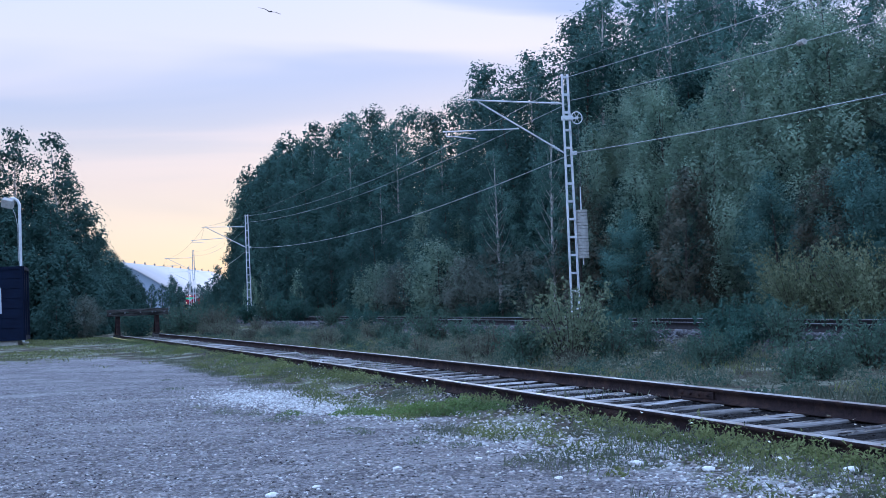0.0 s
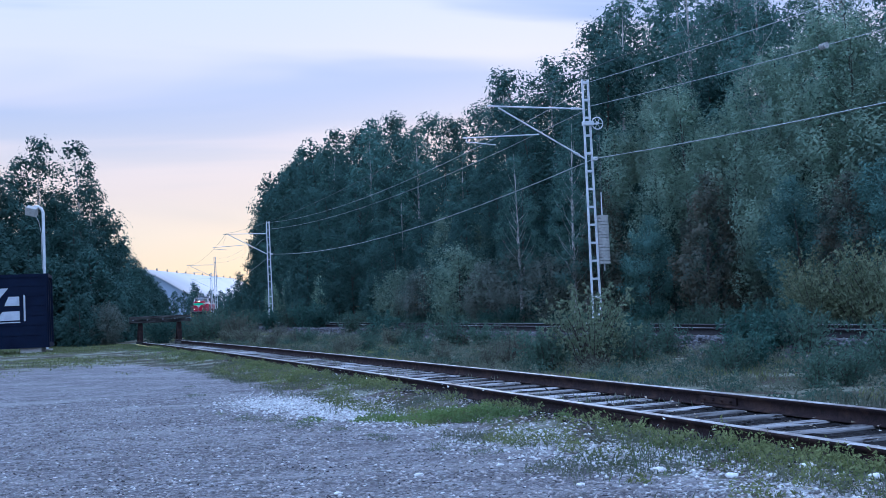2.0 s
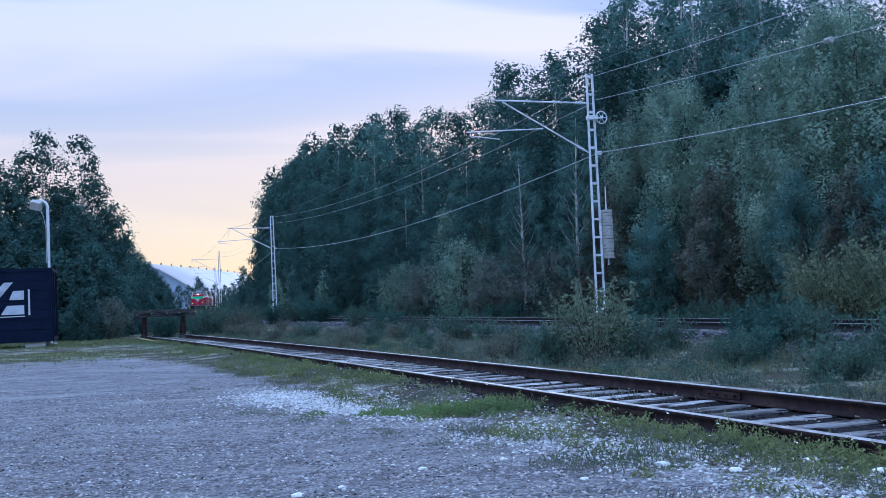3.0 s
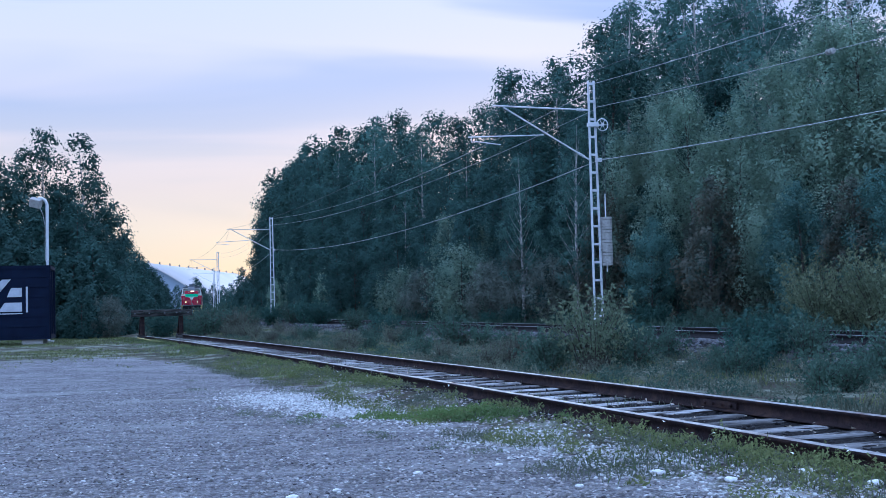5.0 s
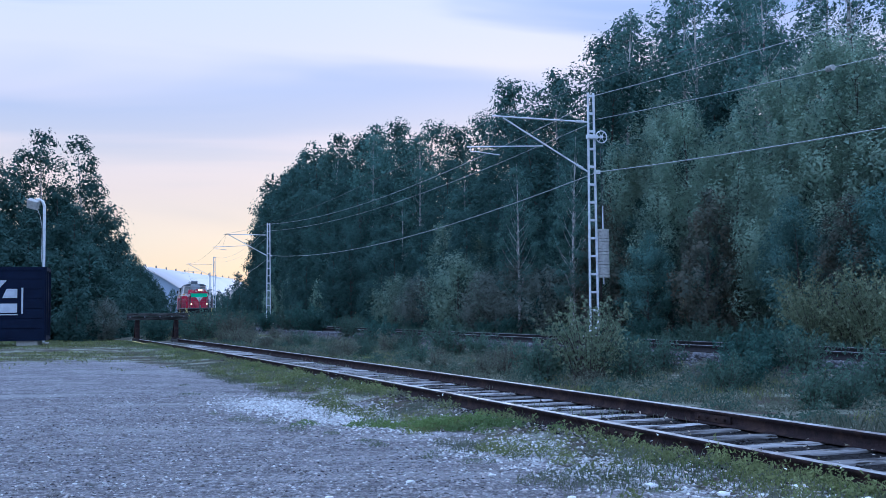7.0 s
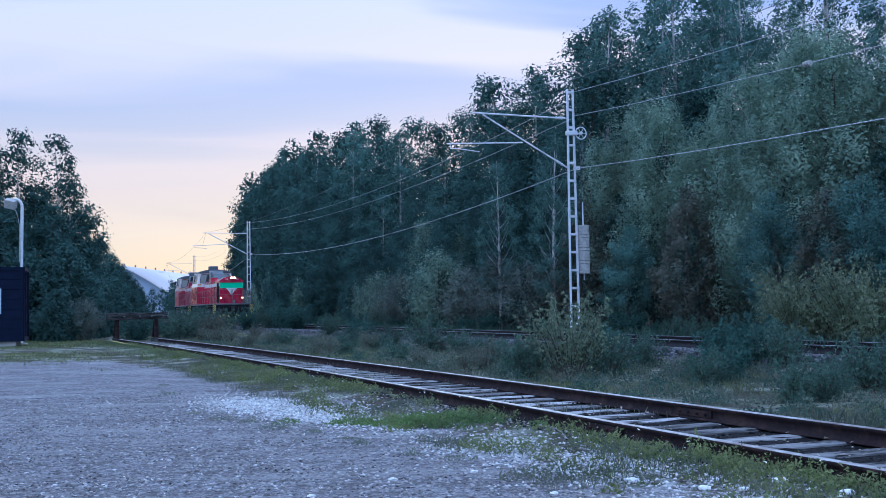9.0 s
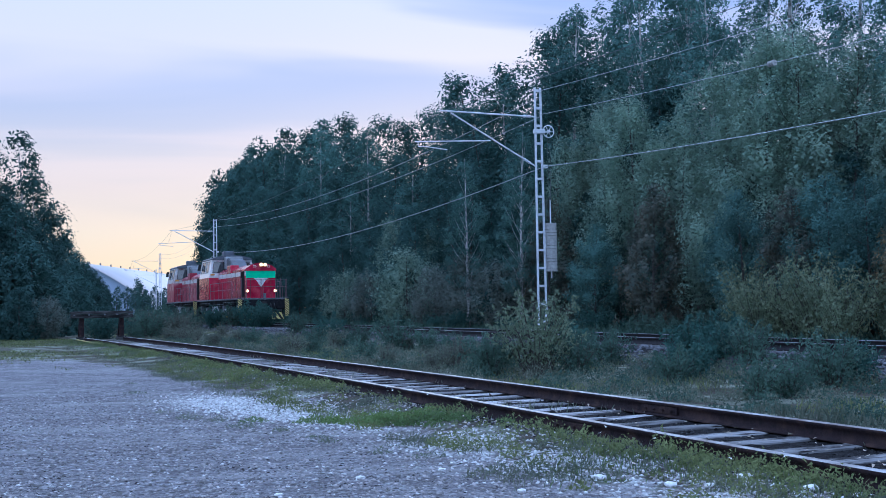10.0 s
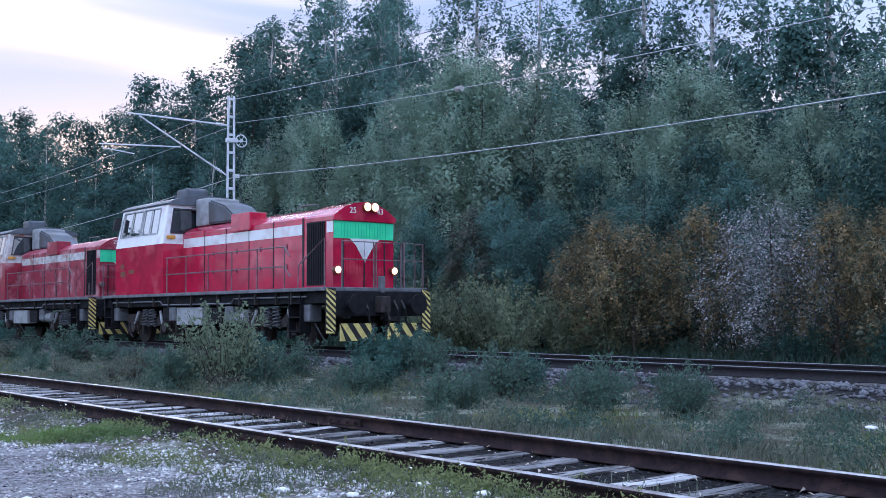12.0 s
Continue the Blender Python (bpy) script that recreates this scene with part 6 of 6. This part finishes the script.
weeds("yard_tufts", clumps([(-0.95, 10.4), (-0.8, 10.1), (-1.35, 11.0), (-1.8, 11.5), (0.1, 9.0), (-0.3, 9.3), (-2.6, 12.6), (-3.1, 13.4), (-2.2, 12.2), (0.6, 8.2), (1.0, 7.7), (-4.2, 16.5), (-4.8, 18.5)] * 2, 0.14, 0.06), M_GRASSD, "flat dark tufts on the gravel")
lush = []
for k in range(46):     # bright clump by the rails
    al, ac = rnd.gauss(0, 0.46), rnd.gauss(0, 0.15)
    lush.append((-0.25 + al * 0.93 + ac * 0.37, 11.55 - al * 0.38 + ac * 0.93, rnd.uniform(0.07, 0.17), rnd.uniform(0.05, 0.14)))
weeds("lush_weeds", lush, M_GRASS, "green weedy clump at the yard's edge", 0.018, 110)
tall = []
for cx, cy, n in ((0.9, 9.0, 5), (1.35, 8.4, 6), (1.9, 8.0, 7), (2.3, 7.5, 6), (2.15, 6.9, 5), (2.75, 6.6, 6), (-2.3, 17.5, 6), (-3.2, 19.5, 6), (0.35, 9.7, 5), (3.1, 5.9, 4), (2.5, 6.2, 4), (-1.6, 15.4, 5)):
    for k in range(n):
        tall.append((cx + rnd.gauss(0, 0.25), cy + rnd.gauss(0, 0.3), rnd.uniform(0.07, 0.16), rnd.uniform(0.10, 0.24)))
weeds("tall_weeds", tall, M_WEED, "knee-low yellow-green weeds beside the rail", 0.016, 80)
far_v = []
for k in range(42000):     # grass on the yard's far side
    az, d = rnd.uniform(-31, -12), 24 + 32 * rnd.random() ** 0.7
    q = polar(az, d)
    if near_lat(q.x, q.y) < -1 and rnd.random() < max(smooth(41, 46, d), 0.7 * verge(q.x * 0.45, q.y * 0.45) * smooth(20, 34, d)):
        far_v.append((q.x, q.y))
grass("far_grass", far_v, 0.06, 0.03, M_WEED, "green grass before the container and trees", 1.1)
strip = patchy(0.4, 0.36, 0.62, 7.5)
grass("strip_grass", scatter(14000, 5, 60, 1.15, 8.5, lambda x, y: strip(x, y) * smooth(-2.4, -3.6, main_lat(x, y)[0]), 1.5), 0.15, 0.009, M_GRASSD, "dry grass between the two tracks")
grass("strip_greens", scatter(13000, 5, 60, 1.15, 8.5, lambda x, y: patchy(0.5, 0.45, 0.65, 9.5)(x, y) * smooth(-2.4, -3.6, main_lat(x, y)[0]), 1.5), 0.11, 0.009, M_WEED, "green weeds between the two tracks")
weeds("strip_weeds", clumps(scatter(420, 5, 45, 1.2, 7.5, lambda x, y: smooth(-2.2, -3.2, main_lat(x, y)[0]), 1.35), 0.22, 0.22), M_LEAF_WIL, "mixed green weeds between the tracks", 0.022, 50)
weeds("strip_dry_weeds", clumps(scatter(420, 5, 45, 1.2, 7.5, lambda x, y: smooth(-2.2, -3.2, main_lat(x, y)[0]), 1.35), 0.20, 0.22), M_GRASSD, "brown weeds between the tracks", 0.020, 50)
back = []
while len(back) < 18000:
    q = main_line(2 + 95 * rnd.random() ** 1.4, rnd.uniform(2.9, 7.5))
    back.append((q.x, q.y))
grass("backside_grass", back, 0.40, 0.012, M_LEAF_WIL, "tall grass behind the main track")
grass("track_weeds", scatter(1800, 5, 46, -0.9, 0.9, patchy(0.8, 0.5, 0.65, 12.5), 1.3), 0.09, 0.010, M_GRASSD, "sparse weeds between the siding's rails")


def litter(name, spots, size, mat, label, lift=0.012):
    """One mesh of small leaves that lie nearly flat; spots: x, y, height of what they lie on."""
    r = np.random.default_rng(len(spots) + 29)
    c = np.array(spots) + np.array([0.0, 0.0, lift])
    up = np.tile(np.array([0.0, 0.0, 1.0]), (len(c), 1))
    v, f = leaf_quads(r, c, size, 0.55, 0.0, True, up, 0.3)
    return tagged(new(name, np_mesh(name, v, f, mat)), label, "leaves", kind="stuff")


M_FALLEN = material("fallen_leaves", (0.52, 0.47, 0.40), 0.8, 0, (0.30, 0.24, 0.16), 9, island=0.5)
M_FLOWER = material("white_flowers", (0.80, 0.80, 0.80), 0.7, 0, (0.70, 0.70, 0.66), 30)
on_track = []
for x, y in scatter(900, 4.6, 40, -0.74, 0.74, lambda x, y: 1.0, 1.4):
    on_track.append((x, y, 0.028))
for x, y in scatter(700, 4.6, 36, -2.4, -1.0, lambda x, y: 0.3 + verge(x, y), 1.4):
    on_track.append((x, y, ground_z(x, y) + 0.02))
litter("fallen_leaves", on_track, 0.020, M_FALLEN, "pale fallen leaves strewn over the siding")
blooms = []
for cx, cy, n in ((-2.3, 17.6, 30), (-1.7, 16.0, 22), (-0.6, 13.0, 14), (1.7, 8.6, 10), (2.6, 7.0, 10)):
    for k in range(n):
        x, y = cx + rnd.gauss(0, 0.28), cy + rnd.gauss(0, 0.6)
        if near_lat(x, y) < -0.9:
            blooms.append((x, y, ground_z(x, y) + rnd.uniform(0.10, 0.2)))
litter("white_flowers", blooms, 0.016, M_FLOWER, "small white flowers among the verge weeds")


# ---------------- stones ----------------
def stones(name, spots, size, mat, label, flat=0.65, lift=0.2):
    """One mesh of angular stones, each a squashed, skewed octahedron."""
    r = np.random.default_rng(len(spots) + 3)
    k = len(spots)
    base = np.array([(1, 0, 0), (0, 1, 0), (-1, 0, 0), (0, -1, 0), (0.15, 0.1, 1), (0, 0, -1)], float)
    tri = np.array([(0, 1, 4), (1, 2, 4), (2, 3, 4), (3, 0, 4), (1, 0, 5), (2, 1, 5), (3, 2, 5), (0, 3, 5)])
    s = size * r.uniform(0.45, 1.35, k)
    shp = base[None] + r.normal(0, 0.2, (k, 6, 3))
    shp *= np.stack([np.ones(k), r.uniform(0.6, 1.0, k), flat * r.uniform(0.6, 1.1, k)], 1)[:, None, :]
    a = r.uniform(0, 2 * math.pi, k)
    c, sn = np.cos(a)[:, None], np.sin(a)[:, None]
    x = shp[:, :, 0] * c - shp[:, :, 1] * sn
    y = shp[:, :, 0] * sn + shp[:, :, 1] * c
    shp = np.stack([x, y, shp[:, :, 2]], 2) * s[:, None, None]
    pos = np.array([(p[0], p[1], ground_z(p[0], p[1]) if len(p) < 3 else p[2]) for p in spots])
    pos[:, 2] += s * lift
    v = (shp + pos[:, None, :]).reshape(-1, 3)
    f = (tri[None] + (np.arange(k) * 6)[:, None, None]).reshape(-1, 3)
    return tagged(new(name, np_mesh(name, v, f, mat)), label, "stones", kind="stuff")


M_CLOD = material("dark_clods", (0.095, 0.083, 0.085), 0.95, 0, (0.05, 0.044, 0.046), 20, 0.3, 40, island=0.5, spec=0.1)
M_GRIT = material("grey_grit", (0.40, 0.37, 0.36), 0.85, 0, (0.24, 0.22, 0.21), 20, 0.3, 40, island=0.5)
ball = []
while len(ball) < 9000:
    s_, lat = -4 + 75 * rnd.random() ** 1.7, rnd.uniform(-3.4, -0.95)
    q = main_line(s_, lat)
    ball.append((q.x, q.y))
stones("ballast", ball, 0.058, M_BALL, "grey crushed ballast along the main track")
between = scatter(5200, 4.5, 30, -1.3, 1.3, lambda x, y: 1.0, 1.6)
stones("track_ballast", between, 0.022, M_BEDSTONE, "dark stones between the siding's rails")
peb = []
while len(peb) < 16000:
    az, d = rnd.uniform(-24, 22), 4.3 + 13 * rnd.random() ** 1.7
    q = polar(az, d)
    if near_lat(q.x, q.y) < -1.0:
        peb.append((q.x, q.y))
stones("grit", peb, 0.019, M_GRIT, "grey gravel grit of the yard", 0.6, 0.1)
chk = []
while len(chk) < 5200:
    cx, cy, a_, b_ = rnd.choice(CHALK[:7] + CHALK[:2] * 2)
    d = near_dir(cy)
    al, ac = rnd.gauss(0, a_ * 0.75), rnd.gauss(0, b_ * 0.5)
    x, y = cx + d.x * al + d.y * ac, cy + d.y * al - d.x * ac
    if abs(near_lat(x, y)) > 1.0:
        chk.append((x, y))
chips = []
while len(chips) < 2400:
    az, d = rnd.uniform(-24, 20), 4.3 + 14 * rnd.random() ** 1.5
    q = polar(az, d)
    if near_lat(q.x, q.y) < -1.0 and rnd.random() < 0.25 + smooth(0.45, 0.65, noise.noise((q.x * 0.8, q.y * 0.8, 21.0)) * 0.5 + 0.5):
        chips.append((q.x, q.y))
clods = []
while len(clods) < 3600:
    az, d = rnd.uniform(-24, 22), 4.3 + 13 * rnd.random() ** 1.6
    q = polar(az, d)
    if near_lat(q.x, q.y) < -1.2 and rnd.random() < 0.2 + smooth(0.45, 0.62, noise.noise((q.x * 1.3, q.y * 1.3, 31.0)) * 0.5 + 0.5):
        clods.append((q.x, q.y))
stones("dark_clods", clods, 0.012, M_CLOD, "dark earthy clods and stones on the gravel", 0.55, 0.1)
stones("pale_chips", chips, 0.015, M_PEB, "scattered pale chips on the gravel", 0.5, 0.15)
stones("chalk_chips", chk, 0.020, M_PEB, "white limestone chips on the yard", 0.6, 0.15)
for x, y, r_ in ((1.68, 7.14, 0.045), (1.28, 7.59, 0.05), (-1.17, 7.02, 0.045), (6.15, 16.64, 0.09), (-0.91, 7.27, 0.03), (2.19, 7.17, 0.06), (1.9, 7.0, 0.035), (2.45, 6.7, 0.05), (0.2, 8.2, 0.03), (7.9, 9.6, 0.06), (0.7, 7.2, 0.03), (-0.4, 7.9, 0.035)):
    bm = bmesh.new()
    bmesh.ops.create_icosphere(bm, subdivisions=2, radius=r_)
    for v in bm.verts:
        v.co *= 1 + 0.35 * noise.noise(v.co * (1.6 / r_) + Vector((x, y, 0)))
        v.co.z *= 0.45
    ob = part("stone", bm, M_PEB, None)
    ob.location = (x, y, ground_z(x, y) + r_ * 0.25)
    tagged(ob, "loose pale limestone lump on the ground", "stone", group="pale stones")

# ---------------- sleepers, last of the track's pieces ----------------
tie_meshes = [beam_mesh("sleeper", 2.2, 0.20, 0.16, 60 + k, M_TIE) for k in range(5)]
for k in range(-14, 72):
    y = 7.03 + 0.553 * k
    if not -2 < y < NEAR_END - 0.6:
        continue
    c, d = near_line(y), near_dir(y)
    ob = new("sleeper", tie_meshes[(k * 3) % 5])
    ob.parent = siding
    ob.matrix_local = Matrix.Translation((c.x, c.y, 0.021 + 0.010 * rnd.random())) @ Matrix.Rotation(math.atan2(d.y, d.x) - math.pi / 2 + rnd.uniform(-0.02, 0.02), 4, "Z")
tie_m = [beam_mesh("sleeper", 2.6, 0.25, 0.18, 80 + k, M_TIED) for k in range(3)]
for k in range(-10, 140):
    s_ = 0.6 * k
    c = main_line(s_)
    ob = new("sleeper", tie_m[k % 3])
    ob.parent = mainline
    ob.matrix_local = Matrix.Translation((c.x, c.y, RAIL_MAIN - 0.155)) @ Matrix.Rotation(main_turn(s_) + math.pi / 2, 4, "Z")
# fishplate joint on the far rail of the siding
for lat, y in ((0.80, 11.3), (-0.80, 10.5)):
    d = near_dir(y)
    q = near_line(y, lat)
    bm = bmesh.new()
    for sy in (-1, 1):
        a_, b_ = sorted((sy * 0.012, sy * 0.036))
        box(bm, -0.32, 0.32, a_, b_, -0.118, -0.045)
        for x in (-0.23, -0.08, 0.08, 0.23):
            disc(bm, (x, sy * 0.045, -0.08), (0, 1, 0), 0.016, 0.03, 6)
    ob = part("fishplate", bm, M_RUST, siding, "bolted fishplate joint")
    ob.matrix_local = Matrix.Translation((q.x, q.y, RAIL_NEAR)) @ Matrix.Rotation(math.atan2(d.y, d.x), 4, "Z")


# ---------------- what moves ----------------
def lead_s(t):
    """Distance of the leading locomotive's middle up the line: about 17 to 21 m/s, gaining a little."""
    return 21.0 + 5.65 + 20.8 * (12 - t) - 0.17 * (12 - t) ** 2


LOCO_GAP = 13.95


def motions():
    for ob, wheels, back in ((loco_lead, wheels_lead, 0.0), (loco_rear, wheels_rear, LOCO_GAP)):
        rows = []
        for k in range(25):
            t = 0.5 * k
            s = lead_s(t) + back
            p = main_line(s)
            rows.append((t, Matrix.Translation((p.x, p.y, RAIL_MAIN)) @ Matrix.Rotation(main_turn(s), 4, "Z")))
        walk(ob, rows)
        start = lead_s(0.0)
        for ws, x in wheels:
            spin = []
            for k in range(361):
                t = k / 30
                spin.append((t, Matrix.Translation((x, 0, 0.5)) @ Matrix.Rotation((start - lead_s(t)) / 0.5, 4, "Y")))
            walk(ws, spin)
    # gull: glides up and away over the wood
    rows = []
    for t, az, el, d in ((0.0, -8.66, 15.1, 62), (0.5, -8.97, 15.47, 64), (1.0, -9.2, 15.82, 66), (1.5, -9.4, 16.2, 68), (3.0, -11, 19, 74), (6.0, -16, 26, 90), (9.0, -24, 33, 110), (12.0, -32, 38, 130)):
        p = polar(az, d)
        rows.append((t, Matrix.Translation((p.x, p.y, EYE + d * math.tan(radians(el)))) @ pose(0, 0, 0, 10, -12, 118)))
    walk(gull, rows)


motions()
